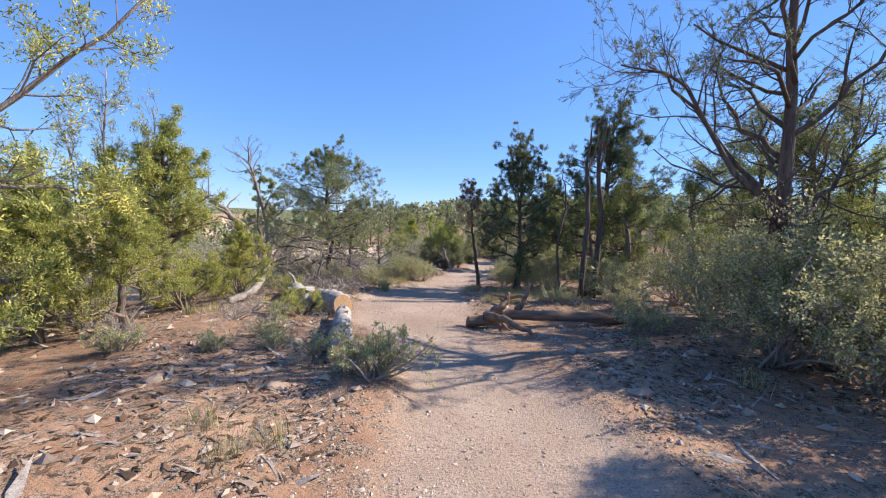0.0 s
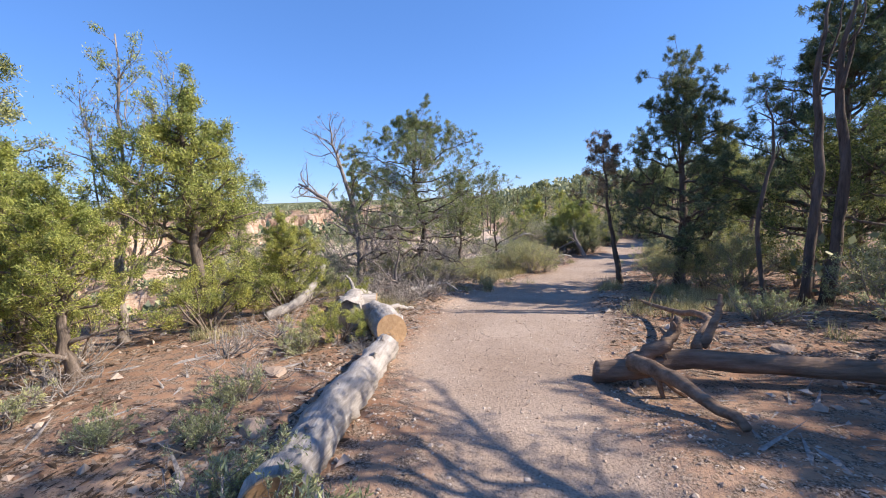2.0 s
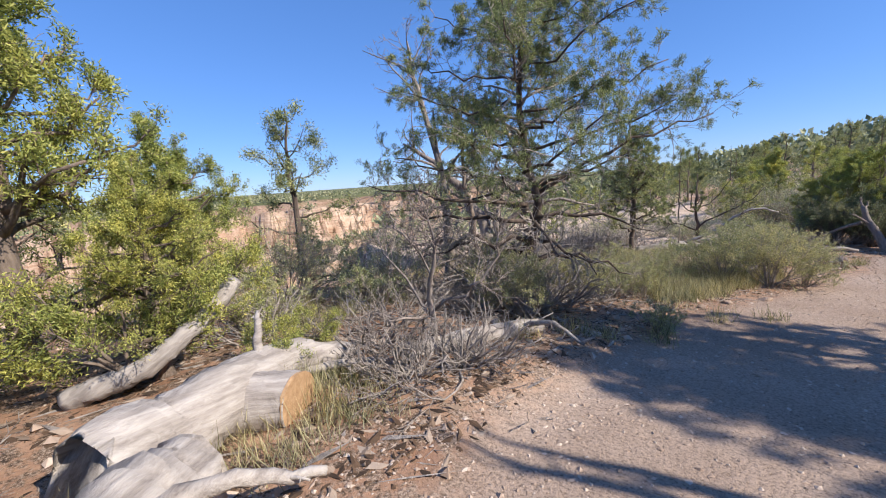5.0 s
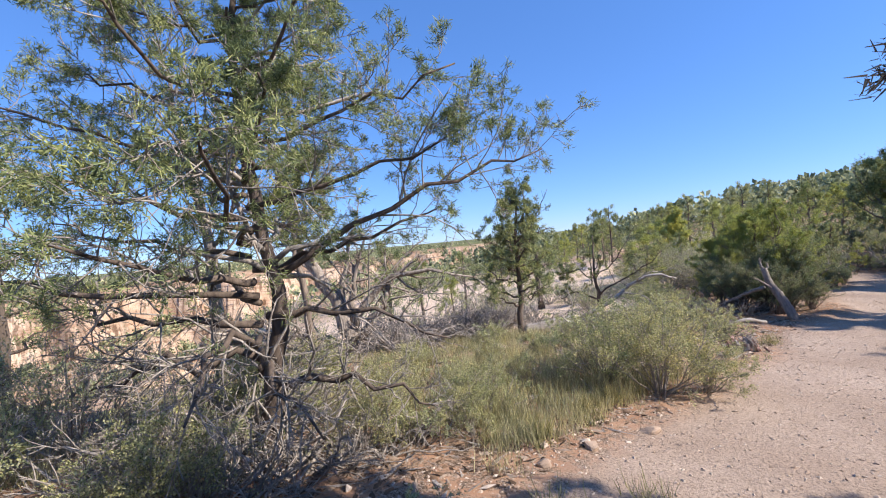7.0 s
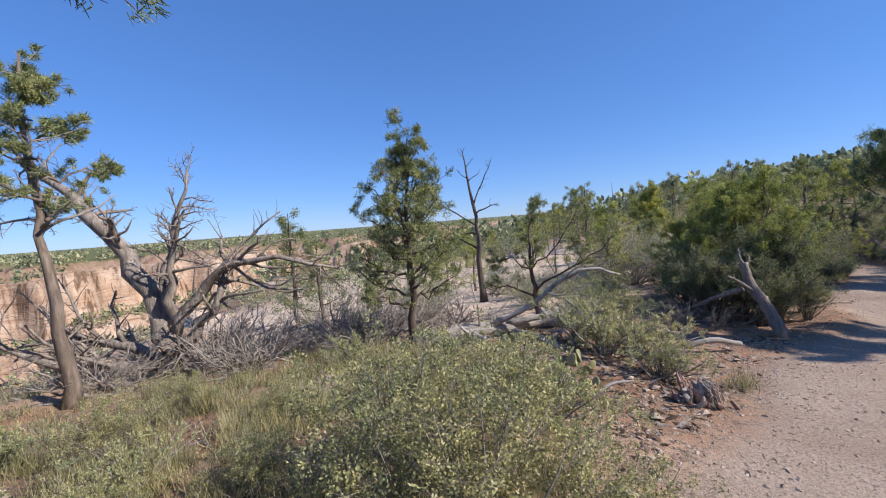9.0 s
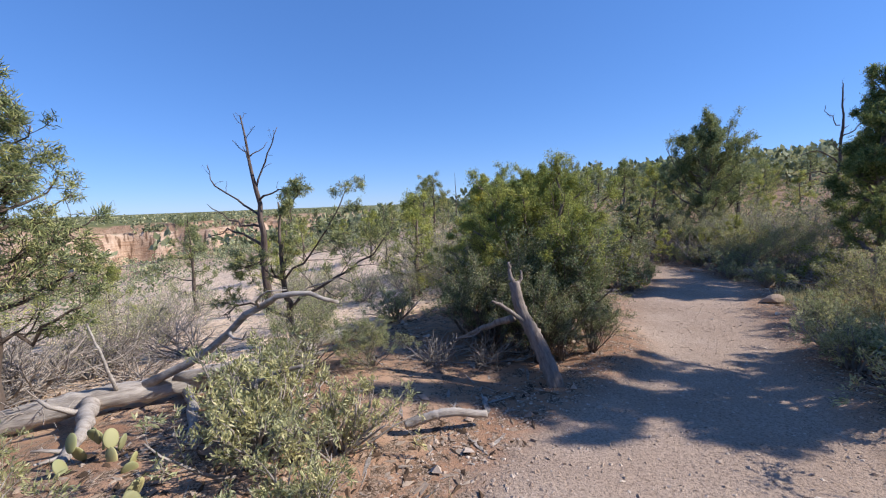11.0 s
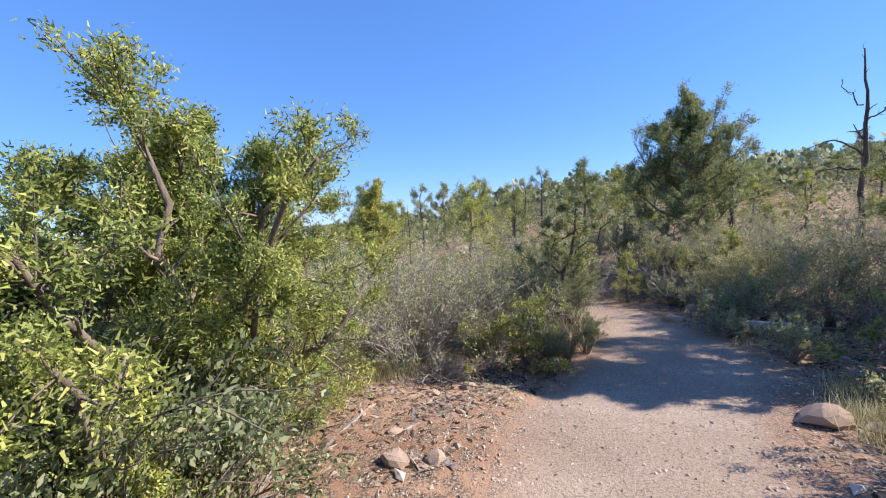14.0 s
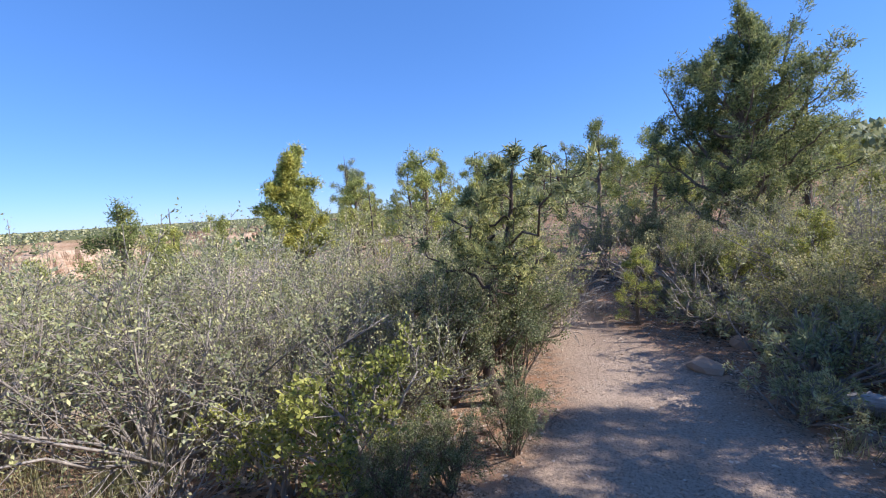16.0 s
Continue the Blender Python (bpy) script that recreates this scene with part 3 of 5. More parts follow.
# small pinyons
SMALL = tree(g, "pinyon_tree", 1.72, 24.6, "young pinyon with twisted open branches over brush", [(0, 0, 0), (-0.06, 0, 0.5), (0.08, 0, 1.1), (0.2, 0, 1.8)], 0.05,
             crown_limbs(g, 1.8, 0.8, 9, 0.6, 0.45, 0.8) + [[(0.08, 0, 1.0), (0.3, -0.3, 1.3), (0.55, -0.65, 1.6)]], (9, 5, 3), {"from": 0.3, "ratio": 0.34, "leaf_low": 0.75, "leafy": 0.8, "limb_kids": (7, 4), "tips": (0.8, 1.0)}, BARK_PINYON, (14, 0.048, 0.009, 0.9, NEEDLE, 0.016))
tree(g, "pinyon_tree", -2.85, 19.5, "gnarled small pinyon with tufted branches on the rim", [(0, 0, 0), (-0.05, 0, 0.5), (-0.12, 0, 1.1), (-0.1, 0, 1.9)], 0.06,
     [[(-0.05, 0, 0.5), (0.5, 0.1, 0.9), (0.95, 0.2, 1.1), (1.35, 0.3, 1.55)], [(-0.1, 0, 0.9), (0.4, 0.1, 1.35), (0.75, 0.2, 2.0)], [(-0.1, 0, 0.9), (-0.6, 0, 1.1), (-1.0, 0.1, 1.0)], [(-0.1, 0, 1.2), (-0.2, 0.3, 1.7), (-0.1, 0.4, 2.1)], [(-0.05, 0, 0.4), (-0.5, -0.2, 0.6), (-0.8, -0.3, 0.5)]],
     (9, 5, 3), {"from": 0.3, "ratio": 0.34, "leaf_low": 0.5, "leafy": 1.0, "limb_kids": (16, 8), "tips": (0.6, 1.0)}, BARK_PINYON, (14, 0.036, 0.008, 0.9, NEEDLE, 0.018))

# junipers
JUNIPER = tree(g, "juniper_tree", -4.66, 6.95, "bright yellow-green juniper with dense sunlit crown", [(0, 0, 0), (0.1, 0, 0.8), (0.05, 0.05, 1.8), (0.05, 0, 2.95)], 0.10,
               crown_limbs(g, 2.85, 1.15, 26, 0.98, 0.45, 2.6) + [[(0.05, 0, 0.4), (0.5, 0.2, 0.6), (1.1, 0.5, 0.75)], [(0.1, 0, 0.6), (-0.4, 0.3, 0.8), (-1.0, 0.4, 0.9)]], (22, 6, 4),
               {"from": 0.15, "ratio": 0.36, "leaf_low": 0.6, "fade": 0.6, "leafy": 0.9, "limb_kids": (13, 6), "lift": 0.1, "tips": (0.6, 1.0)}, BARK_JUNIPER, (11, 0.034, 0.012, 0.9, SCALE_LEAF, 0.032))
DARK_JUNIPER = tree(g, "juniper_tree", 0.14, 20.5, "broad dense green juniper leaning over the trail edge", [(0, 0, 0), (-0.1, 0, 0.5), (-0.05, 0, 1.1), (0.0, 0, 1.9)], 0.10,
                    crown_limbs(g, 1.9, 0.45, 20, 1.02, 0.75, 2.6) + [[(0, 0, 0.8), (0.3, -0.3, 1.4), (0.35, -0.35, 2.0)], [(0, 0, 0.8), (-0.4, 0.2, 1.4), (-0.5, 0.3, 2.05)], [(0, 0, 0.9), (0.3, 0.15, 1.4), (0.35, 0.2, 1.9)]] + [[(0, 0, 0.1), (-0.6, -0.3, 0.45), (-1.0, -0.5, 0.55)], [(0, 0, 0.3), (0.5, -0.6, 0.8), (0.7, -0.9, 1.3)], [(0, 0, 0.4), (0.4, -0.1, 0.9), (0.6, -0.2, 1.4)], [(0, 0, 0.4), (0.4, -0.5, 0.7), (0.6, -1.0, 0.9)]],
                    (26, 6, 4), {"from": 0.1, "ratio": 0.36, "leaf_low": 0.3, "limb_kids": (14, 6), "lift": 0.15}, BARK_JUNIPER, (16, 0.019, 0.0075, 0.9, SCALE_LEAF, 0.022))
SHADE_JUNIPER = tree(g, "juniper_tree", 5.5, 24.0, "tall juniper with shade-coloured leaves rising behind trailside brush", [(0, 0, 0), (0.1, 0, 1.2), (0, 0.1, 2.6), (0.1, 0, 4.3)], 0.13,
                     crown_limbs(g, 4.3, 0.6, 20, 1.2, 0.5, 1.4), (24, 6, 4), {"from": 0.1, "ratio": 0.36, "leaf_low": 0.4, "limb_kids": (13, 5), "lift": 0.12}, BARK_JUNIPER, (11, 0.055, 0.014, 0.7, SCALE_SHADED, 0.04))
DARK_JUNIPER.scale = (0.98, 0.98, 0.98)
copy_at(DARK_JUNIPER, -0.4, 20.35, 140, 0.72, label="broad green juniper beside a larger one on the trail edge")
TALL.scale = (0.94, 0.94, 0.94)
SHADE_JUNIPER.scale = (0.78, 0.78, 0.78)
# unseen copy right of the trail, added to throw shade across it
copy_at(SHADE_JUNIPER, 5.0, 19.45, 60, 0.95)
LITTLE_JUNIPER = tree(g, "juniper_tree", -1.95, 26.8, "small conical yellow-green juniper among brush", [(0, 0, 0), (0.03, 0, 0.8), (0, 0, 1.5), (0.05, 0, 2.35)], 0.06,
                      crown_limbs(g, 2.35, 0.3, 15, 0.75, 0.6, 1.2), (16, 5, 4), {"from": 0.1, "ratio": 0.32, "leaf_low": 0.25, "limb_kids": (10, 4), "lift": 0.15}, BARK_JUNIPER, (12, 0.048, 0.014, 0.8, SCALE_LEAF, 0.04))

# dead and dying trees
BARE = {"from": 0.25, "ratio": 0.42, "angle": (30, 70), "bend": 0.28, "limb_kids": (9, 4)}
tree(g, "dead_tree", -4.95, 11.9, "dead grey juniper with twisted bare branches", [(0, 0, 0), (0.05, 0, 1.0), (-0.1, 0, 2.0), (-0.45, 0, 3.2), (-0.6, 0, 4.0)], 0.095,
     [[(0, 0, 1.2), (-0.6, 0.1, 1.5), (-1.0, 0.2, 1.7)], [(-0.05, 0, 1.8), (0.4, 0.1, 2.3), (0.6, 0.2, 2.9)], [(-0.2, 0, 2.4), (-0.5, 0.1, 3.2), (-0.3, 0.2, 3.9)], [(0, 0, 0.8), (-0.5, 0.2, 0.7), (-0.9, 0.2, 0.4)], [(0, 0, 0.6), (0.5, -0.2, 0.9), (0.9, -0.3, 0.9)]],
     (14, 5, 3), BARE, DEAD_GREY, category="dead tree")
tree(g, "dying_juniper", -4.95, 6.15, "half-dead juniper with many grey stems and thin green tips", [(0, 0, 0), (-0.25, 0.2, 0.8), (-0.4, 0.5, 1.8), (-0.5, 0.7, 3.9)], 0.06,
     [[(0, 0, 0.2), (-0.6, 0.3, 1.2), (-1.1, 0.6, 2.9)], [(0, 0, 0.3), (0.2, 0.1, 1.2), (0.3, 0.5, 2.9)], [(-0.05, 0, 0.6), (-0.5, 0.6, 1.7), (-0.8, 1.0, 3.3)], [(-0.3, 0.3, 1.2), (0.1, 0.7, 2.2), (0.2, 0.9, 3.4)], [(0, 0, 0.3), (-0.8, -0.2, 0.8), (-1.3, -0.1, 1.9)], [(-0.1, 0.1, 0.5), (0.0, 0.7, 1.5), (-0.1, 1.2, 2.6)], [(-0.3, 0.4, 1.5), (-0.9, 0.5, 2.4), (-1.3, 0.7, 3.3)]],
     (16, 7, 4), {"from": 0.3, "ratio": 0.3, "angle": (20, 50), "leafy": 0.13, "leaf_low": 1.5, "limb_kids": (17, 8), "lift": 0.1}, DEAD_GREY, (9, 0.035, 0.012, 0.8, SCALE_LEAF, 0.03))
tree(g, "dying_juniper", -4.0, 2.6, "leaning half-dead juniper with bare pale limbs", [(0, 0, 0), (0.1, 0.1, 0.9), (0.0, 0.2, 2.0), (-0.1, 0.2, 3.4)], 0.11,
     [[(0, 0.1, 1.5), (0.6, 0.3, 2.0), (1.3, 0.6, 2.8), (1.7, 0.8, 3.3)], [(0.05, 0.1, 1.2), (0.6, 0.5, 1.7), (1.3, 0.9, 1.75)], [(0, 0.2, 2.0), (0.4, 0.3, 2.8), (0.5, 0.4, 3.6)], [(0.1, 0.1, 0.8), (0.5, 0.5, 1.0), (0.9, 0.8, 1.0)], [(0.05, 0.1, 1.0), (-0.7, 0.2, 1.6), (-1.0, 0.3, 2.2)], [(0.1, 0.1, 0.5), (0.6, 0.2, 0.75), (1.0, 0.4, 0.7)]],
     (14, 5, 4), {"from": 0.3, "ratio": 0.34, "leafy": 0.75, "leaf_low": 0.4, "limb_kids": (14, 7), "tips": (0.5, 0.8, 1.0)}, DEAD_GREY, (13, 0.036, 0.012, 0.8, SCALE_LEAF, 0.035))
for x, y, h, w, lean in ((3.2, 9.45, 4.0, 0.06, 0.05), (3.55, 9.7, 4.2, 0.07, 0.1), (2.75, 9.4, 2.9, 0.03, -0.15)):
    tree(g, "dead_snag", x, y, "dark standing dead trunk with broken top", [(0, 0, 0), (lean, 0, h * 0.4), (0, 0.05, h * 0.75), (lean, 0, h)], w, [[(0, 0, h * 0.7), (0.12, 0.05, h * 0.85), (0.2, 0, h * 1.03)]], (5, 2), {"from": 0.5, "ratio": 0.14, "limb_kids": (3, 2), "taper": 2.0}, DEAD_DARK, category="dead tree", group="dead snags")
tree(g, "dead_juniper", -6.2, 14.95, "thick twisted dead juniper with grey split trunk on the rim", [(0, 0, 0), (-0.07, 0, 0.68), (-0.54, -0.2, 1.62), (-1.22, -0.54, 2.56), (-2.03, -0.81, 3.1)], 0.2,
     [[(0, 0, 0.54), (0.34, 0.27, 1.22), (1.08, 0.68, 1.55), (2.03, 1.22, 1.35)], [(0, 0, 0.68), (0.14, 0, 1.49), (0.41, 0.14, 2.29)], [(-0.27, 0, 1.08), (-0.27, 0.27, 1.89), (0, 0.41, 2.84)], [(0, 0, 0.27), (-1.08, -0.54, 0.61), (-2.16, -1.08, 0.54)], [(0.14, 0, 0.41), (0.54, 0.41, 1.08), (0.47, 0.54, 1.89)], [(0, 0, 0.27), (-0.81, -0.94, 0.41), (-1.76, -1.62, 0.94)]],
     (16, 5, 3), dict(BARE, limb_kids=(16, 8)), DEAD_GREY, category="dead tree")
tree(g, "pinyon_tree", -5.8, 13.75, "thin-trunked dying pinyon with a tuft of needles on top", [(0, 0, 0), (-0.1, 0, 1.2), (-0.25, 0, 2.3), (-0.15, 0, 3.7)], 0.075,
     crown_limbs(g, 3.7, 2.0, 8, 1.0, 0.3, 1.0), (16, 5, 3), {"from": 0.3, "ratio": 0.3, "leafy": 0.6, "leaf_low": 2.0, "limb_kids": (16, 7), "tips": (0.7, 1.0)}, BARK_JUNIPER, (18, 0.05, 0.0085, 0.95, NEEDLE, 0.015), twig_mat=TWIG_GREY)
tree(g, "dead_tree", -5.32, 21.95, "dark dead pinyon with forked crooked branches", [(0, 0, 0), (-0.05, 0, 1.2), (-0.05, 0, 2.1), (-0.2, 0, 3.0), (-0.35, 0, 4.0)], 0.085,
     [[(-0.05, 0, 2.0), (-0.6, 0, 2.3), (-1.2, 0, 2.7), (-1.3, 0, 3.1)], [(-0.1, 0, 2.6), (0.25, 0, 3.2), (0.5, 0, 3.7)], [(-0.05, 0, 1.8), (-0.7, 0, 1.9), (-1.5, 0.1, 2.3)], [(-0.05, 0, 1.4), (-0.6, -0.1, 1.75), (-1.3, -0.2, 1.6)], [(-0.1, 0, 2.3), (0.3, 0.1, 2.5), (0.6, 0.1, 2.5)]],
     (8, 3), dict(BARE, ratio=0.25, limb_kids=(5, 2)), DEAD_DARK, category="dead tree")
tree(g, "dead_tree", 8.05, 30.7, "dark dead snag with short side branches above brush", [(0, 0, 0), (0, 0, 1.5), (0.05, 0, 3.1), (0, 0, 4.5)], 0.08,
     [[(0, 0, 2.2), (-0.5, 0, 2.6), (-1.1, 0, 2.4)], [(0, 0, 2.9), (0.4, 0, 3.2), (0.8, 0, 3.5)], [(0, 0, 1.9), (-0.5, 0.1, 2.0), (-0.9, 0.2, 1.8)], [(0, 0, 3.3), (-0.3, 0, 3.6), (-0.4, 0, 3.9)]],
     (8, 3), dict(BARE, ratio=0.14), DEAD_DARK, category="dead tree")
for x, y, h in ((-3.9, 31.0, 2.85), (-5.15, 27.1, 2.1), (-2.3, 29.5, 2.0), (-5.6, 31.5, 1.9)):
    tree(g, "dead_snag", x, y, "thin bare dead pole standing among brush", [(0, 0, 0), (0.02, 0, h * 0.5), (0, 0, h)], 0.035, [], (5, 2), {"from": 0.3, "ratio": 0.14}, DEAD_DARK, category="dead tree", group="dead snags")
tree(g, "dead_tree", -2.65, 9.15, "small dead tangled bush-tree of grey twigs by a log", [(0, 0, 0), (-0.05, 0, 0.4), (0.05, 0, 0.8), (-0.1, 0, 1.25)], 0.03,
     [[(0, 0, 0.2), (-0.5, 0.1, 0.6), (-0.9, 0.2, 0.8)], [(0, 0, 0.3), (0.4, 0.1, 0.6), (0.5, 0.2, 0.9)], [(0, 0, 0.2), (0.1, -0.4, 0.4), (0.2, -0.7, 0.3)], [(0, 0, 0.5), (-0.3, 0, 0.9), (-0.5, 0, 1.1)], [(0, 0, 0.2), (-0.5, -0.4, 0.3), (-0.9, -0.6, 0.2)]],
     (20, 6, 4), dict(BARE, limb_kids=(14, 7)), TWIG_BROWN, category="dead tree")

# ---- fallen wood, stumps and stones ----


def fallen(name, points, r0, r1, label, mat, sides=14, faces=(), branches=(), category="log", branch_mat=None, lumps=0.075, seed=1):
    """A log along world points (heights over the ground); branches: (points, radius); faces: the ends that were sawn."""
    rng = np.random.default_rng(seed)

    def lifted(pts):
        return np.array([(x, y, float(land(x, y, False)) + 0.04 + z) for x, y, z in pts])
    world_pts = lifted(points)
    m = Matrix.Translation(Vector(world_pts[0])) @ Vector(world_pts[-1] - world_pts[0]).to_track_quat("Z", "Y").to_matrix().to_4x4()
    back = np.array(m.inverted())

    def local(pts):
        return np.asarray(pts) @ back[:3, :3].T + back[:3, 3]
    ob = new(name)
    ob.empty_display_size = 0.1
    ob.matrix_basis = m
    tagged(ob, label, category)
    n = 40
    line = smooth_line(local(world_pts), n)
    along = np.linspace(0, 1, n)
    swell = np.interp(along, np.linspace(0, 1, 9), rng.normal(size=9))
    radii = np.linspace(r0, r1, n) * (1 + 0.025 * swell + 0.03 * np.sin(along * 9 + seed))
    drift = np.stack([np.interp(along, np.linspace(0, 1, 9), rng.normal(size=9)) for _ in range(3)], 1)
    line[1:-1] += drift[1:-1] * r0 * 0.08 * min(1, np.linalg.norm(line[-1] - line[0]) * 0.7)
    b = Bark()
    b.tube(line, radii, sides, lumps, rng)
    part("trunk", b.mesh("trunk", mat), ob)
    for pts, r in branches:
        limb = Bark()
        path = smooth_line(local(lifted(pts)), 12)
        path[1:-1] += rng.normal(size=(10, 3)) * min(0.012, r * 0.15)
        rr = np.linspace(r, r * 0.4, 12)
        limb.tube(path, rr, 10, 0.03, rng)
        if r > 0.012:
            ramify(rng, limb, [], path, rr, (3, 2), {"ratio": 0.3, "thin": 0.003, "bend": 0.25}, 1)
        part("branch", limb.mesh("branch", branch_mat or mat), ob)
    for k in faces:
        out = unit(line[0] - line[1]) if k == 0 else unit(line[-1] - line[-2])
        centre = (line[0] if k == 0 else line[-1]) - out * 0.002
        face = Bark()
        face.tube([centre - out * 0.01, centre + out * 0.006], [radii[0 if k == 0 else -1] * 1.005] * 2, 18, 0.015, rng)
        part("sawn_face", face.mesh("sawn_face", CUT_WOOD, False), ob, "orange-brown sawn end grain")
    return ob


fallen("fallen_log", [(-0.93, 4.0, 0.10), (-1.1, 4.6, 0.10), (-1.25, 5.3, 0.09), (-1.42, 6.15, 0.07)], 0.135, 0.115, "silvery barkless log lying along the trail edge", LOG_WHITE, 16, (0,),
       [([(-1.0, 4.35, 0.16), (-1.0, 4.36, 0.26)], 0.03), ([(-1.3, 5.55, 0.15), (-1.22, 5.52, 0.22)], 0.035), ([(-1.15, 4.9, 0.15), (-1.16, 4.88, 0.235)], 0.025), ([(-1.38, 5.9, 0.14), (-1.36, 5.95, 0.24)], 0.03)], seed=3)
fallen("fallen_log", [(-1.5, 6.42, 0.16), (-1.7, 6.7, 0.17), (-1.95, 7.0, 0.16), (-2.2, 7.3, 0.12)], 0.165, 0.14, "sawn grey log end lying on the bank", LOG_WHITE, 16, (0,),
       [([(-1.9, 7.0, 0.2), (-1.85, 7.3, 0.22), (-1.75, 7.6, 0.14)], 0.045)], seed=4)
fallen("fallen_log", [(-2.35, 6.95, 0.14), (-2.5, 7.3, 0.16), (-2.66, 7.7, 0.19), (-2.8, 8.05, 0.19), (-2.78, 8.4, 0.13)], 0.2, 0.075, "thick bleached split log with broken tapering end among dead brush", LOG_WHITE, 24, (),
       [([(-2.72, 7.8, 0.3), (-2.8, 7.85, 0.44), (-2.9, 7.9, 0.5)], 0.03), ([(-2.8, 8.0, 0.1), (-2.6, 8.4, 0.12), (-2.35, 8.7, 0.04)], 0.035)], lumps=0.05, seed=16)
fallen("fallen_log", [(-2.75, 7.45, 0.12), (-2.6, 7.62, 0.12), (-2.4, 7.84, 0.12)], 0.15, 0.15, "short orange-brown sawn log butt against a bleached log", LOG_WHITE, 20, (1,), lumps=0.015, seed=21)
fallen("fallen_log", [(-2.6, 8.75, 0.06), (-2.47, 9.15, 0.09), (-2.38, 9.55, 0.10), (-2.22, 9.98, 0.1)], 0.09, 0.06, "pale broken log below the pinyon", LOG_WHITE, 12, (), [([(-2.3, 9.8, 0.12), (-2.0, 9.8, 0.2), (-1.75, 9.85, 0.05)], 0.025)], seed=5)
fallen("fallen_log", [(-3.6, 7.05, 0.05), (-3.35, 7.4, 0.2), (-3.3, 7.75, 0.45), (-3.3, 7.95, 0.65)], 0.07, 0.045, "leaning bleached dead branch", LOG_WHITE, 10, seed=6)
fallen("fallen_log", [(0.42, 6.15, 0.02), (0.75, 6.2, 0.07), (1.15, 6.35, 0.12), (1.7, 6.35, 0.11), (2.3, 6.38, 0.09), (2.95, 6.5, 0.05)], 0.085, 0.075, "forked brown fallen log beside the trail", LOG_BROWN, 14, (),
       [([(0.7, 6.2, 0.1), (0.95, 6.25, 0.28), (1.05, 6.3, 0.47)], 0.075), ([(0.7, 6.15, 0.12), (0.95, 5.75, 0.14), (1.2, 5.3, 0.06)], 0.07), ([(1.2, 6.4, 0.2), (1.45, 7.1, 0.3), (1.3, 8.1, 0.17), (1.05, 9.17, 0.14)], 0.045), ([(1.25, 6.45, 0.2), (1.4, 6.6, 0.45), (1.42, 6.65, 0.6)], 0.04)], branch_mat=LOG_BROWN, lumps=0.035, seed=7)
fallen("fallen_log", [(-3.55, 16.75, 0.12), (-3.0, 17.2, 0.17), (-2.5, 17.75, 0.15), (-1.9, 18.6, 0.13)], 0.1, 0.085, "long grey fallen trunk with arching bare branch", LOG_WHITE, 14, (),
       [([(-2.75, 17.45, 0.2), (-2.25, 17.6, 0.42), (-1.8, 17.7, 0.74), (-1.45, 17.8, 0.84), (-1.15, 17.9, 0.76)], 0.038), ([(-3.0, 17.2, 0.16), (-2.6, 16.9, 0.12), (-2.2, 16.5, 0.02)], 0.07), ([(-2.6, 17.6, 0.2), (-2.0, 17.9, 0.25), (-1.6, 18.3, 0.2)], 0.05), ([(-2.85, 17.3, 0.2), (-2.8, 17.2, 0.5), (-2.85, 17.15, 0.8)], 0.016)], seed=8)
fallen("dead_branch", [(-1.45, 17.0, 0.0), (-1.4, 17.1, 0.28), (-1.25, 17.15, 0.42), (-1.0, 17.2, 0.5)], 0.03, 0.012, "small upright bleached forked branch", LOG_WHITE, 8, (), [([(-1.35, 17.1, 0.3), (-1.5, 17.1, 0.5), (-1.6, 17.15, 0.55)], 0.014)], "branch", seed=9)
fallen("dead_branch", [(-0.45, 17.5, 0.03), (-0.2, 17.6, 0.1), (0.05, 17.75, 0.05)], 0.035, 0.025, "short bleached root piece on the trail edge", LOG_WHITE, 8, (), (), "branch", seed=10)
# browner, darker wood than the other logs: the shade on this trunk is coloured in
fallen("leaning_dead_trunk", [(0.5, 18.55, -0.1), (0.36, 18.62, 0.25), (0.2, 18.68, 0.55), (0.12, 18.72, 0.83)], 0.072, 0.045, "leaning splintered silver-grey dead trunk, juniper shade put into its darker wood colour", TWIG_BROWN, 14, (), [([(0.26, 18.66, 0.45), (0.05, 18.6, 0.62), (-0.05, 18.55, 0.68)], 0.022), ([(0.1, 18.7, 0.5), (-0.2, 18.9, 0.35), (-0.6, 19.2, 0.1)], 0.036), ([(0.14, 18.71, 0.74), (0.09, 18.73, 0.88), (0.07, 18.75, 1.0)], 0.026), ([(0.13, 18.72, 0.72), (0.17, 18.76, 0.85), (0.18, 18.78, 0.92)], 0.02)], "dead trunk", seed=11)
fallen("dead_branch", [(-1.6, 3.2, 0.02), (-2.3, 2.9, 0.04), (-3.0, 2.75, 0.03)], 0.03, 0.02, "pale stick lying on sunlit soil", LOG_WHITE, 8, (), (), "branch", seed=12)
fallen("fallen_log", [(3.75, 25.0, 0.08), (4.1, 24.9, 0.09), (4.5, 24.75, 0.08)], 0.065, 0.06, "short pale log among grass by the trail", LOG_WHITE, 12, (0,), seed=13)
fallen("fallen_log", [(-2.9, 17.9, 0.05), (-2.2, 17.4, 0.08), (-1.6, 16.9, 0.04)], 0.05, 0.03, "grey broken limb in grass", LOG_WHITE, 10, seed=14)
fallen("fallen_log", [(-3.3, 18.0, 0.03), (-2.75, 18.35, 0.06), (-2.3, 18.6, 0.05)], 0.06, 0.05, "weathered log end in brush", LOG_WHITE, 10, seed=15)

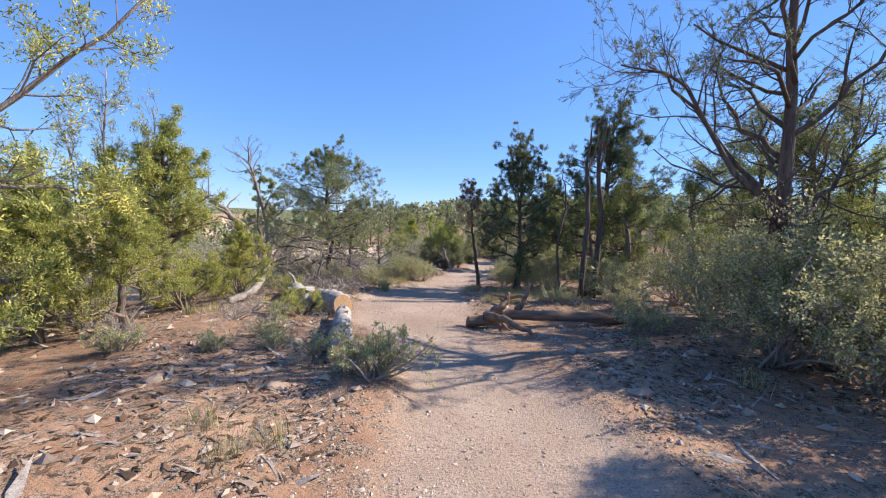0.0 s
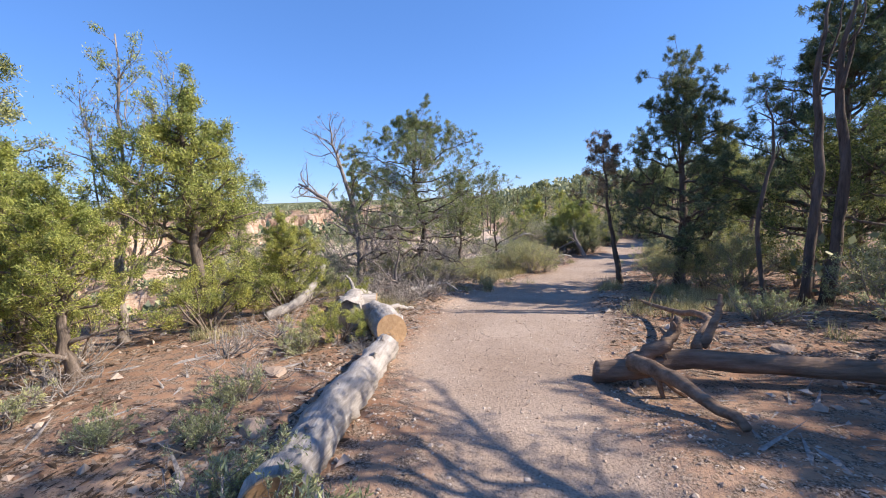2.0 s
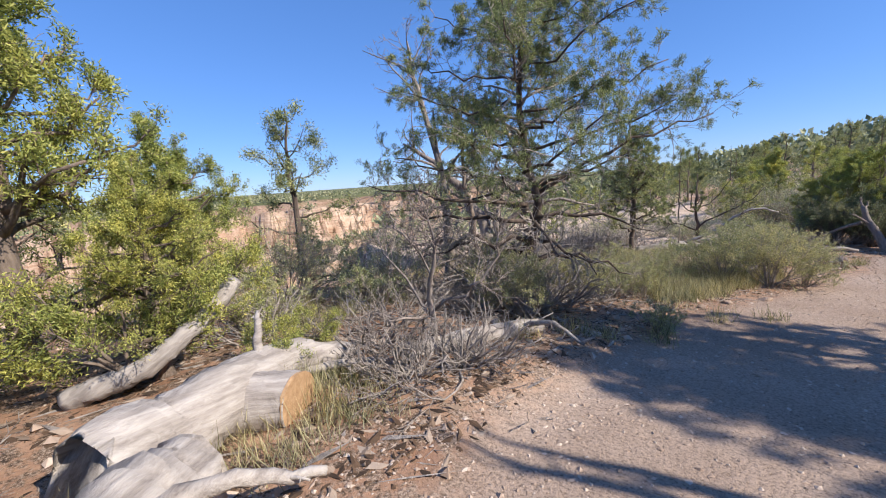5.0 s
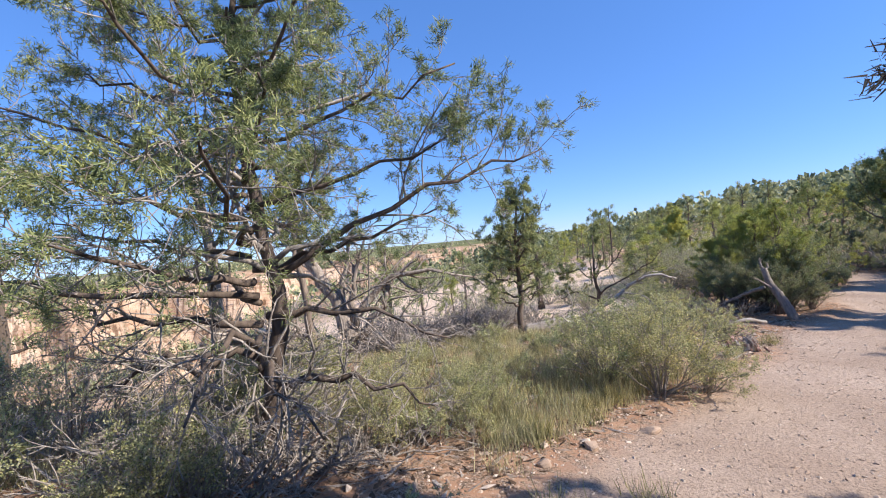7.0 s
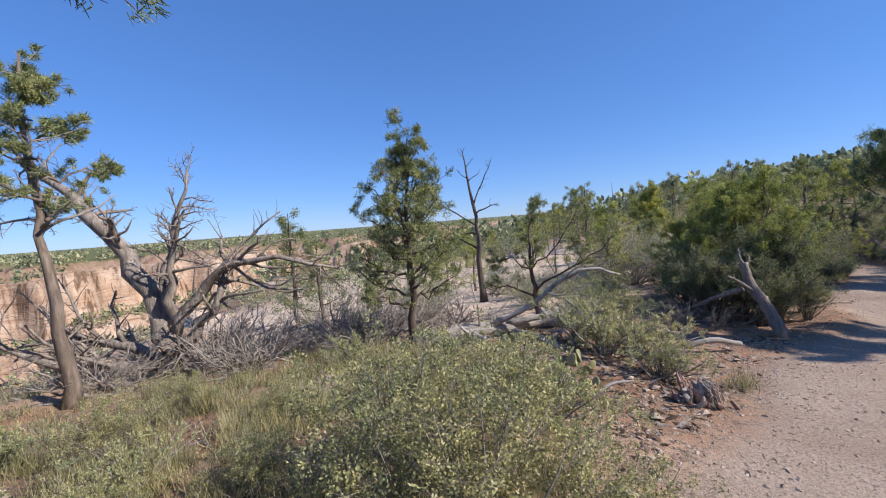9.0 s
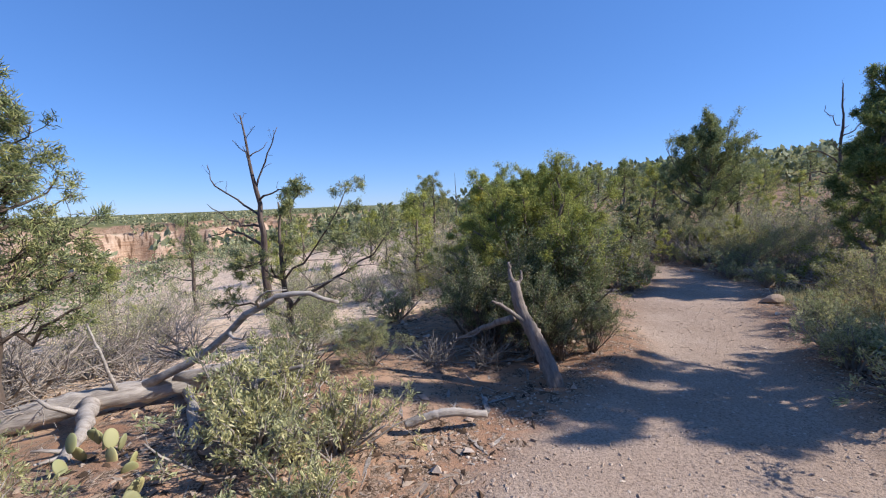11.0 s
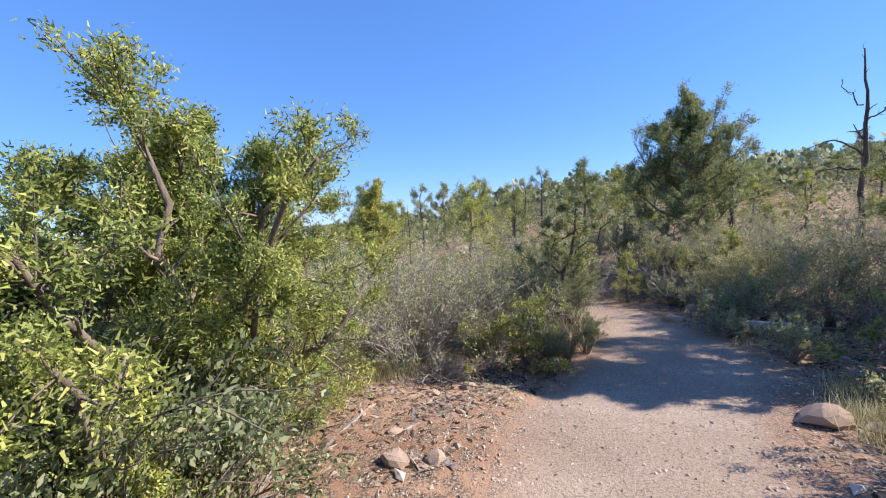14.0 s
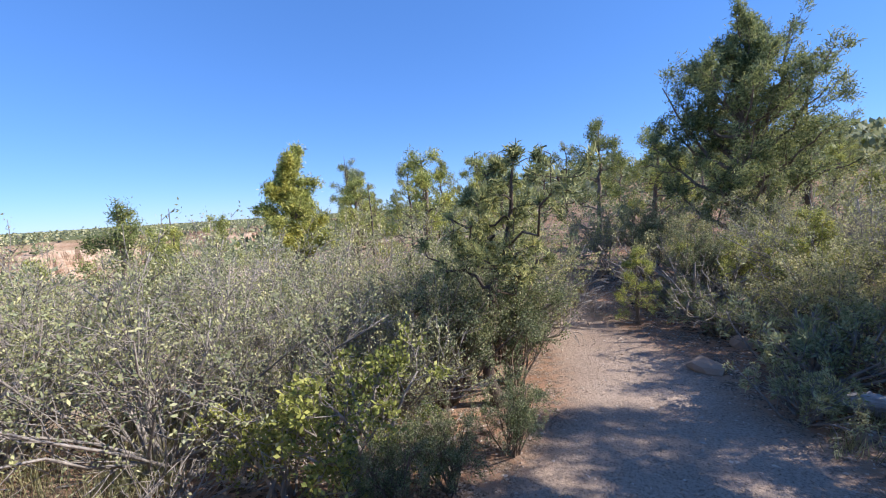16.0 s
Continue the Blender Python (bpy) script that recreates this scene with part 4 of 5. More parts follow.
fallen("fallen_log", [(-2.5, 17.95, 0.1), (-2.1, 18.05, 0.12), (-1.65, 18.2, 0.1)], 0.075, 0.06, "grey split log lying across others in brush", LOG_WHITE, 12, seed=22)
fallen("fallen_log", [(-2.45, 18.6, 0.14), (-2.1, 18.9, 0.18), (-1.8, 19.2, 0.16)], 0.085, 0.075, "stout grey log end above a fallen trunk", LOG_WHITE, 12, (1,), seed=23)
fallen("dead_branch", [(-1.85, 17.3, 0.12), (-1.6, 17.05, 0.2), (-1.45, 16.95, 0.02)], 0.018, 0.01, "thin bleached forked stick against a log", LOG_WHITE, 7, (), [([(-1.65, 17.1, 0.19), (-1.7, 16.95, 0.1), (-1.62, 16.85, 0.0)], 0.01)], "branch", seed=24)
fallen("dead_branch", [(-0.95, 15.75, 0.02), (-0.85, 15.85, 0.1), (-0.7, 15.95, 0.12)], 0.016, 0.01, "small bleached root curling out of the soil", LOG_WHITE, 7, (), (), "branch", seed=25)

rs = np.random.default_rng(17)
stump = thing("rotten_stump", -0.28, 16.1, "broken rotten stump with reddish splintered wood", "stump", sink=0.06)
for k in range(60):
    a = rs.uniform(1.7, 5.2)
    foot = np.array((rs.normal() * 0.07 + 0.02, rs.normal() * 0.07, rs.uniform(-0.02, 0.1)))
    out = np.array((math.cos(a), math.sin(a), 0)) * rs.uniform(0.02, 0.16)
    tip = foot + out + (0, 0, rs.uniform(0.0, 0.2))
    mid = (foot + tip) / 2 + rs.normal(size=3) * 0.02
    wide = rs.uniform(0.009, 0.024)
    b = Bark()
    b.tube([foot, mid, foot * 0.3 + tip * 0.7 + rs.normal(size=3) * 0.012, tip], [wide, wide * rs.uniform(0.9, 1.5), wide * rs.uniform(0.6, 1.1), wide * 0.25], 6, 0.28, rs)
    part("splinter", b.mesh("splinter", LOG_WHITE if k % 4 == 0 else RED_WOOD, False), stump, "bleached grey splinter" if k % 4 == 0 else "")
for k in range(5):
    a = rs.uniform(-0.9, 0.9)
    foot = np.array((math.cos(a) * 0.06, math.sin(a) * 0.1, -0.03))
    b = Bark()
    b.tube([foot, foot * 1.05 + (0, 0, 0.09), foot * 0.9 + (0, 0, 0.17), foot * 0.7 + (0, 0, 0.22)], [0.05, 0.046, 0.036, 0.014], 9, 0.18, rs)
    part("shell", b.mesh("shell", LOG_WHITE, False), stump, "grey outer wood")
for k in range(48):
    a = rs.uniform(-0.9, 0.8)
    foot = np.array((math.cos(a) * 0.06, math.sin(a) * 0.1, rs.uniform(0.15, 0.24)))
    far = rs.uniform(0.11, 0.2)
    end = np.array((math.cos(a) * far, math.sin(a) * far * 1.1, rs.uniform(-0.02, 0.08)))
    b = Bark()
    b.tube([foot, foot * 0.5 + end * 0.5 + (0.02 * math.cos(a), 0.02 * math.sin(a), 0.05) + rs.normal(size=3) * 0.012, end], [0.0032, 0.0036, 0.002], 4, 0.1, rs)
    part("bark_strip", b.mesh("bark_strip", TWIG_GREY), stump)


def stone_mesh(rng, name, flat=0.6):
    bm = bmesh.new()
    bmesh.ops.create_icosphere(bm, subdivisions=2, radius=1)
    cuts = [(unit(rng.normal(size=3)), rng.uniform(0.55, 0.85)) for _ in range(9)]
    for v in bm.verts:
        p = np.array(v.co)
        for n, d in cuts:
            over = p @ n - d
            if over > 0:
                p = p - n * over
        p = p * (1 + 0.05 * rng.normal())
        v.co = (p[0] * 1.2, p[1], p[2] * flat)
    me = bpy.data.meshes.new(name)
    bm.to_mesh(me)
    bm.free()
    me.materials.append(SLAB)
    return me


rocks = [stone_mesh(rs, "stone", f) for f in (0.45, 0.6, 0.75)]
ROCKS = ((1.75, 3.45, 0.1), (1.95, 2.9, 0.05), (2.5, 3.2, 0.06), (-1.3, 3.3, 0.09), (-1.9, 3.7, 0.07), (-2.3, 3.3, 0.08), (-1.6, 4.6, 0.1), (-2.1, 5.4, 0.09), (3.5, 22.6, 0.16), (3.8, 22.5, 0.11), (0.72, 21.4, 0.1), (0.95, 21.46, 0.07), (0.55, 21.75, 0.06), (3.5, 21.2, 0.12),
         (0.9, 22.7, 0.07), (0.6, 22.5, 0.06), (-1.2, 12.5, 0.06), (-1.4, 12.1, 0.05), (-0.9, 13.0, 0.07), (-1.1, 11.6, 0.05), (-3.2, 15.0, 0.1), (-2.2, 15.2, 0.08), (3.2, 25.6, 0.14), (3.6, 26.2, 0.12), (1.6, 8.6, 0.09), (2.1, 7.2, 0.1), (1.5, 4.6, 0.07), (2.9, 4.6, 0.09), (2.3, 5.6, 0.06))
for k, (x, y, s) in enumerate(ROCKS):
    ob = new("stone", rocks[k % 3])
    ob.matrix_basis = pose(x, y, float(land(x, y)) + s * 0.12, rs.uniform(-8, 8), rs.uniform(-8, 8), rs.uniform(0, 360)) @ Matrix.Scale(s, 4)
    tagged(ob, "weathered brown sandstone lump half sunk in dry soil", "stone", "stones along the trail")

# ---- brush ----
gb = np.random.default_rng(23)
SPEC = {"tips": (0.5, 0.8, 1.0), "ratio": 0.5, "angle": (20, 55), "lift": 0.06, "thin": 0.0025}
sage_bush = bush(gb, "sage_bush", -0.52, 3.55, "low grey-green sagebrush on the trail edge", 0.42, 0.5, 24, (4, 3), SPEC, TWIG_GREY, (5, 0.036, 0.009, 0.5, SAGE, 0.012), group="sagebrush")
brush_bush = bush(gb, "brush_shrub", 3.85, 4.6, "tall leafy brush with small pale green leaves", 1.6, 1.15, 18, (7, 5), dict(SPEC, stem=0.018), TWIG_GREY, (7, 0.034, 0.018, 0.9, OAK, 0.03), group="leafy brush")
grey_bush = bush(gb, "grey_shrub", 0.0, 23.3, "sprawling grey twiggy shrub with sparse small leaves", 1.25, 1.35, 32, (8, 4), dict(SPEC, leafy=0.6), TWIG_GREY, (6, 0.026, 0.011, 0.8, SAGE, 0.022), group="grey shrubs")
stem_bush = bush(gb, "mahogany_shrub", 0.5, 19.75, "upright dark-stemmed shrub with small grey-green leaves", 1.45, 0.5, 18, (7, 4), dict(SPEC, angle=(15, 40), stem=0.016), BARK_JUNIPER, (12, 0.024, 0.011, 0.8, MAHOGANY, 0.024), group="upright brush")
yellow_bush = bush(gb, "yellow_green_shrub", 1.4, 23.42, "yellow-green leafy sprigs on crooked pale branches", 0.8, 0.33, 11, (6, 4), dict(SPEC, stem=0.02, stem_bend=0.22), TWIG_GREY, (6, 0.028, 0.015, 0.8, YELLOW_LEAF, 0.016), group="yellow-green shrubs")
dead_bush = bush(gb, "dead_brush", -2.9, 8.75, "tangle of dead grey twigs on the ground", 0.45, 0.9, 22, (6, 3), dict(SPEC, stem=0.012, stem_bend=0.32), TWIG_GREY, (0, 0, 0, 0, SAGE, 0), "dead brush", "dead brush")
cedar_bush = bush(gb, "low_juniper", -4.75, 5.5, "low spreading juniper with yellow-green sprays", 0.9, 0.85, 13, (6, 4), dict(SPEC, stem=0.022, oval=False, lift=0.12), BARK_JUNIPER, (16, 0.026, 0.009, 0.9, SCALE_LEAF, 0.028), group="low junipers")
PLANTED = (
    (cedar_bush, (-5.2, 4.0, 1.1), (-2.15, 6.45, 0.5), (-4.0, 6.5, 0.9), (-3.6, 7.45, 0.9), (-5.4, 2.4, 1.2), (-5.1, 8.2, 1.1), (-2.9, 8.1, 0.5), (4.6, 27.3, 0.8), (3.85, 27.9, 0.9), (5.4, 28.2, 0.8), (-0.35, 21.6, 0.8)),
    (sage_bush, (-0.75, 3.75, 0.7), (-1.15, 4.1, 0.6), (-1.75, 4.4, 0.5), (-2.0, 4.9, 0.5), (-2.3, 4.2, 0.5), (2.75, 5.6, 0.9), (3.1, 6.0, 0.8), (3.3, 7.4, 1.0), (2.3, 8.2, 0.8), (-2.3, 6.0, 0.6), (-3.3, 4.2, 0.7), (-1.1, 16.9, 1.1), (-0.75, 17.15, 1.0), (-1.5, 17.3, 1.1), (-0.55, 16.5, 0.8), (-1.2, 15.3, 0.9),
     (-2.5, 14.9, 0.7), (-2.9, 13.3, 0.6), (-4.2, 13.0, 0.7), (-2.6, 16.2, 0.8), (-3.7, 15.7, 0.8), (-1.75, 15.9, 0.8), (2.85, 19.3, 1.0), (3.1, 19.9, 0.9), (2.95, 18.6, 1.1), (3.3, 19.2, 1.2), (-2.4, 12.0, 0.7), (3.4, 20.9, 1.0), (3.85, 25.4, 1.2), (4.3, 26.3, 1.4), (3.5, 26.5, 1.1), (4.0, 24.1, 1.0), (3.2, 27.3, 1.1), (3.6, 24.9, 0.8), (-1.5, 10.9, 0.7), (-4.5, 8.6, 1.0), (-4.3, 9.8, 1.0), (-1.9, 20.6, 1.0), (-3.6, 21.0, 1.0)),
    (brush_bush, (-3.0, 12.3, 0.35), (-2.5, 12.95, 0.26), (-2.05, 12.3, 0.26), (-2.7, 11.75, 0.3), (-3.5, 13.4, 0.3), (-2.2, 13.6, 0.26), (-2.9, 14.3, 0.22), (-3.9, 12.4, 0.45), (-4.0, 14.1, 0.25), (-3.5, 11.5, 0.4), (2.2, 11.6, 0.5), (1.8, 12.2, 0.42), (2.6, 11.9, 0.5), (2.0, 13.3, 0.45), (4.7, 5.3, 1.0), (4.3, 6.6, 0.8), (4.5, 3.2, 0.9), (3.6, 8.4, 0.6), (4.6, 8.2, 0.7), (2.9, 11.0, 0.7), (3.4, 12.2, 0.8), (-1.5, 14.1, 0.5), (-0.95, 13.8, 0.5), (-1.15, 14.6, 0.48), (-0.6, 14.15, 0.38), (2.9, 15.2, 0.8), (3.2, 16.7, 0.9), (-1.7, 18.3, 0.4), (0.9, 25.4, 0.8), (1.3, 26.6, 0.9), (-2.6, 10.4, 0.4), (-3.9, 11.6, 0.5), (-2.1, 12.6, 0.35), (-1.2, 18.5, 0.35), (3.5, 4.25, 0.95), (4.1, 4.2, 0.9), (3.9, 3.6, 0.85), (5.0, 20.3, 0.8), (4.4, 21.8, 0.6), (4.15, 26.1, 0.55), (4.9, 25.2, 0.7), (3.4, 28.3, 0.7), (4.3, 28.8, 0.8), (2.4, 29.2, 0.7)),
    (grey_bush, (0.9, 24.2, 0.7), (0.45, 24.8, 0.9), (-0.9, 22.9, 1.0), (0.55, 24.1, 0.8), (-0.6, 24.3, 1.1), (-1.9, 23.5, 1.05), (-1.6, 25.0, 1.0), (-2.9, 24.6, 1.0), (-0.7, 22.2, 0.8), (0.1, 25.2, 1.0), (-0.75, 26.2, 0.9), (4.9, 27.3, 1.0), (5.6, 26.2, 1.0), (-3.6, 22.7, 0.6), (-2.4, 22.4, 0.6), (-5.9, 9.6, 0.8), (-4.9, 10.6, 0.8), (5.2, 28.9, 1.0), (0.4, 28.4, 1.0), (-4.9, 18.6, 0.7), (-6.0, 20.3, 0.7), (-3.4, 20.4, 0.55), (-4.6, 22.6, 0.6), (-5.6, 23.4, 0.7)),
    (stem_bush, (0.78, 19.4, 0.5), (0.8, 19.95, 0.45), (0.5, 19.2, 0.45), (0.15, 19.85, 0.9), (0.35, 20.4, 0.8), (0.12, 19.35, 0.75), (-0.3, 20.0, 0.85), (0.28, 19.12, 0.6), (-0.2, 19.4, 0.75), (-0.55, 19.75, 0.8), (1.75, 23.6, 0.42), (1.95, 24.05, 0.42), (1.6, 23.25, 0.36), (1.35, 24.5, 0.8), (1.75, 25.0, 0.75), (1.5, 25.5, 0.8), (1.0, 26.3, 0.9), (3.4, 27.6, 0.8), (2.9, 28.8, 1.0)),
    (yellow_bush, (1.0, 23.25, 0.65), (4.5, 23.3, 0.9), (3.3, 18.9, 0.9), (-0.9, 21.0, 0.8), (5.0, 18.2, 1.0), (4.2, 12.0, 0.9), (3.0, 13.7, 0.9)),
    (dead_bush, (-5.0, 16.9, 1.9), (-5.7, 17.4, 2.0), (-4.6, 17.6, 1.7), (-4.3, 17.0, 1.4), (-2.3, 8.55, 0.75), (-2.2, 8.9, 0.9), (1.4, 26.3, 1.5), (1.6, 27.1, 1.9), (3.7, 26.9, 1.5), (3.5, 27.6, 2.0), (-3.3, 10.9, 1.5), (-2.75, 11.2, 1.2), (-3.7, 11.3, 1.6), (-4.4, 10.9, 1.0), (-2.75, 10.6, 0.9), (-5.6, 15.6, 2.0), (-6.7, 15.7, 2.0), (-5.1, 15.3, 1.5), (-6.3, 14.2, 1.6), (-3.4, 4.6, 0.6), (-2.8, 5.6, 0.6), (-2.2, 5.2, 0.5), (-4.0, 5.0, 0.8), (-2.9, 6.4, 0.7), (5.3, 24.9, 1.4), (4.4, 25.8, 1.2), (6.0, 25.9, 1.5), (-2.3, 8.45, 0.8), (-3.3, 9.3, 1.0), (-2.1, 9.0, 0.7), (-3.9, 8.3, 0.9), (-1.2, 3.9, 0.5), (-3.3, 10.6, 0.7), (-2.5, 11.4, 0.6), (-6.0, 16.3, 1.1), (-5.2, 16.0, 1.1), (-5.0, 17.2, 1.1), (-7.4, 14.2, 1.1), (-4.6, 18.2, 1.0), (-0.2, 19.0, 0.8), (-0.7, 18.8, 0.8), (0.55, 22.9, 0.8), (1.1, 23.7, 0.8), (4.6, 25.3, 1.0), (5.4, 25.6, 1.1), (4.9, 24.4, 1.0), (2.3, 27.2, 0.6), (3.7, 28.4, 1.2), (5.2, 22.7, 1.0), (-1.7, 6.2, 0.5), (-3.3, 10.3, 0.8), (-3.9, 10.8, 0.9), (-2.7, 10.9, 0.7), (-4.4, 11.4, 1.0), (-3.6, 11.8, 0.8), (-2.4, 11.7, 0.7), (-5.6, 17.8, 1.3), (-6.4, 17.2, 1.3), (-7.2, 16.4, 1.4), (-6.2, 18.9, 1.2), (-5.4, 19.6, 1.2), (-7.4, 18.2, 1.3), (-4.4, 19.2, 1.1), (-3.9, 18.2, 1.0), (-8.0, 15.2, 1.3), (-5.9, 14.4, 0.9), (-4.3, 16.6, 1.1)),
)
for first, *places in PLANTED:
    for x, y, s in places:
        copy_at(first, x, y, gb.uniform(0, 360), s * gb.uniform(0.9, 1.1))

pear = thing("prickly_pear", -1.35, 16.15, "pale green prickly pear pads among grass", "cactus", "prickly pears")
for k in range(11):
    bm = bmesh.new()
    bmesh.ops.create_uvsphere(bm, u_segments=12, v_segments=8, radius=1)
    lean, a = rs.uniform(-0.5, 0.5), rs.uniform(0, 6.28)
    up = 0.06 + 0.1 * (k > 6)
    m = Matrix.Translation((rs.normal() * 0.13, rs.normal() * 0.13, up)) @ Euler((lean, rs.uniform(-0.4, 0.4), a)).to_matrix().to_4x4() @ Matrix.Diagonal((0.046, 0.011, 0.064, 1))
    bmesh.ops.transform(bm, matrix=m, verts=bm.verts)
    me = bpy.data.meshes.new("pad")
    bm.to_mesh(me)
    bm.free()
    me.shade_smooth()
    me.materials.append(CACTUS)
    part("pad", me, pear)
copy_at(pear, -1.95, 16.55, 100, 0.9)
copy_at(pear, -0.95, 15.75, 200, 0.8)

# ---- trees that fill the slopes ----
gf = np.random.default_rng(31)
small_spec = {"from": 0.1, "ratio": 0.36, "leaf_low": 0.25, "limb_kids": (5, 3), "lift": 0.12, "joined": True, "sides": 7, "tips": (0.45, 0.75, 1.0)}
fill = []
for name, height, reach, mat, label, bark in (("juniper_tree", 2.4, 1.15, SCALE_LEAF, "rounded juniper of the open woodland slope", BARK_JUNIPER), ("juniper_tree", 3.0, 1.2, SCALE_SHADED, "juniper with shade-coloured leaves crowding the woodland behind the trail", BARK_JUNIPER),
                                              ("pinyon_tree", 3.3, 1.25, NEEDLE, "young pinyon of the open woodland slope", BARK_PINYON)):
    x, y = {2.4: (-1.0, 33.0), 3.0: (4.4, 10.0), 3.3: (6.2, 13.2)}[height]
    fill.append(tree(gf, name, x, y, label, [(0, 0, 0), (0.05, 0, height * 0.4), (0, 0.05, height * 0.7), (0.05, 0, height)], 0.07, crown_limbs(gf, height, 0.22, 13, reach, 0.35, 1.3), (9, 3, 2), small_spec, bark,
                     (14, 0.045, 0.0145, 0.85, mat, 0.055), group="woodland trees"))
# some right-hand trees here stand out of view, added to shade trail and brush
STANDING = ((0, 4.3, 26.9, 0.45), (1, 5.3, 6.2, 1.15), (1, 5.9, 3.2, 1.2), (1, 5.7, 5.0, 0.9), (2, 6.3, 6.6, 1.2), (1, 3.75, 10.6, 1.0), (1, 5.6, 9.3, 1.0), (1, 4.9, 11.6, 1.1), (2, 5.6, 7.4, 1.15), (1, 6.6, 9.6, 1.2), (0, 7.4, 7.2, 1.2), (1, 6.9, 5.0, 1.3), (2, 7.6, 2.2, 1.3), (1, 6.1, 1.0, 1.25), (2, 5.7, -1.4, 1.2), (0, 6.8, -3.2, 1.3), (1, 4.6, 15.4, 0.9), (0, 3.9, 17.4, 0.85), (2, 5.6, 17.2, 1.0),
            (2, -7.4, 10.6, 1.0), (2, -7.2, 6.2, 1.15), (0, -6.8, 4.6, 1.1), (2, -7.5, 2.6, 1.2),
            (0, -2.3, 22.6, 0.75), (1, -1.6, 24.2, 0.62), (0, -0.2, 27.8, 0.85), (2, 0.5, 29.9, 0.75), (0, 0.2, 31.6, 0.9), (1, 2.2, 31.2, 0.9), (0, 3.4, 32.4, 1.0), (2, 5.6, 31.0, 0.95), (0, 5.9, 29.4, 0.55), (1, 5.2, 33.0, 1.1), (0, 6.9, 24.0, 1.0), (2, 8.2, 26.4, 1.1), (0, -3.2, 25.6, 0.65), (0, -2.7, 29.6, 0.85), (2, -3.3, 33.4, 0.8), (0, 2.75, 26.9, 0.35),
            (2, -8.6, 18.6, 0.85), (0, -7.6, 20.4, 0.6), (2, -9.0, 23.4, 0.75), (0, -7.2, 24.8, 0.7), (0, -9.8, 27.0, 0.7), (0, -7.0, 29.6, 0.8), (2, -5.8, 33.8, 0.9), (0, -11.5, 31.5, 0.8), (2, -6.9, 18.0, 0.6))
for x, y, size in ((-3.75, 4.95, 0.55), (-3.6, 7.55, 0.45), (-4.6, 4.7, 0.6), (-5.4, 5.4, 0.75), (-5.9, 8.3, 0.75), (-5.6, 3.6, 0.8), (-5.0, 1.7, 0.8)):
    copy_at(JUNIPER, x, y, gf.uniform(0, 360), size, label="yellow-green juniper growing on the canyon bank")
gs = np.random.default_rng(37)
# extra junipers off to the right, added only to shade the trail
for k, x, y, s in ((1, 6.9, 24.7, 1.4), (1, 7.2, 25.7, 1.3)):
    copy_at(fill[k], x, y, gs.uniform(0, 360), s, 0.05)
copy_at(SHADED_PINYON, 4.35, 11.25, 130, 1.2)
taken = [(x, y) for _, x, y, _ in STANDING]
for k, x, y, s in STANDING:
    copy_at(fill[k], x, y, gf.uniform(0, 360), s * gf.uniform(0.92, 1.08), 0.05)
while len(taken) < 135:
    y = gf.uniform(-8, 56)
    x = gf.uniform(-14, 26)
    off = float(offset(x, y))
    if (-1.0 - 0.3 * max(0, 36 - y) < off < 3.2 and y < 36) or y < 34 and off < 0 or off > 26 or y < 2 and off < 5.5 or off < 4.5 and y < 24 or float(canyon(x, y)[0]) > 0.3:
        continue
    if min((x - a) ** 2 + (y - b) ** 2 for a, b in taken) < 2.2:
        continue
    taken.append((x, y))
    copy_at(fill[gf.integers(3)], x, y, gf.uniform(0, 360), gf.uniform(0.65, 1.1), 0.05)


def woods(name, label, count, spot, leaf, per, size):
    """Far trees, joined: clumps of coarse leaves about a ragged upright crown."""
    foot = []
    while len(foot) < count:
        p = spot()
        if p is not None:
            foot.append(p)
    foot = np.array(foot)
    z = land(foot[:, 0], foot[:, 1])
    h = gf.uniform(*size, len(foot))
    n = len(foot)
    tall = gf.random((n, per)) ** 0.8
    wide = 0.48 * np.sin(np.clip(tall, 0.04, 1) * 2.7 + 0.3) * gf.random((n, per)) ** 0.35 * (0.75 + 0.5 * gf.random((n, 1)))
    a = gf.uniform(0, 6.283, (n, per))
    clump = np.floor(a * 1.3 + tall * 4) % 2 * 0.2 + 0.9
    pos = np.stack([foot[:, :1] + np.cos(a) * wide * h[:, None] * clump, foot[:, 1:] + np.sin(a) * wide * h[:, None] * clump, z[:, None] + tall * h[:, None] * 0.97], -1).reshape(-1, 3)
    way = gf.normal(size=pos.shape) * 0.6 + (0, 0, 0.5)
    scale = np.repeat(h / h.mean(), per)[:, None]
    way /= np.linalg.norm(way, axis=1)[:, None]
    side = np.cross(way, gf.normal(size=pos.shape))
    side /= np.linalg.norm(side, axis=1)[:, None]
    tip = pos + way * leaf * scale
    mid = pos + way * leaf * 0.5 * scale
    verts = np.stack([pos, mid + side * leaf * 0.3 * scale, tip, mid - side * leaf * 0.3 * scale], 1).reshape(-1, 3)
    tagged(new(name, mesh_of(name, verts, [np.arange(len(verts)).reshape(-1, 4)], FAR_GREEN)), label, "trees", "", "stuff")


def hill_spot():
    d = 34 + 150 * gf.random() ** 1.6
    a = radians(gf.uniform(-40, 100))
    x, y = d * math.sin(a), 8 + d * math.cos(a)
    if offset(x, y) < 22 and y < 52 or float(canyon(x, y)[0]) > 0.3 or offset(x, y) < -28 - 0.2 * (y - 50):
        return None
    return x, y


def mesa_spot():
    d = 125 + 900 * gf.random() ** 2.0
    a = radians(gf.uniform(-115, 25))
    x, y = d * math.sin(a), d * math.cos(a)
    if float(canyon(x, y)[0]) > 1.0 or (offset(x, y) > -60 and y < 150):
        return None
    return x, y


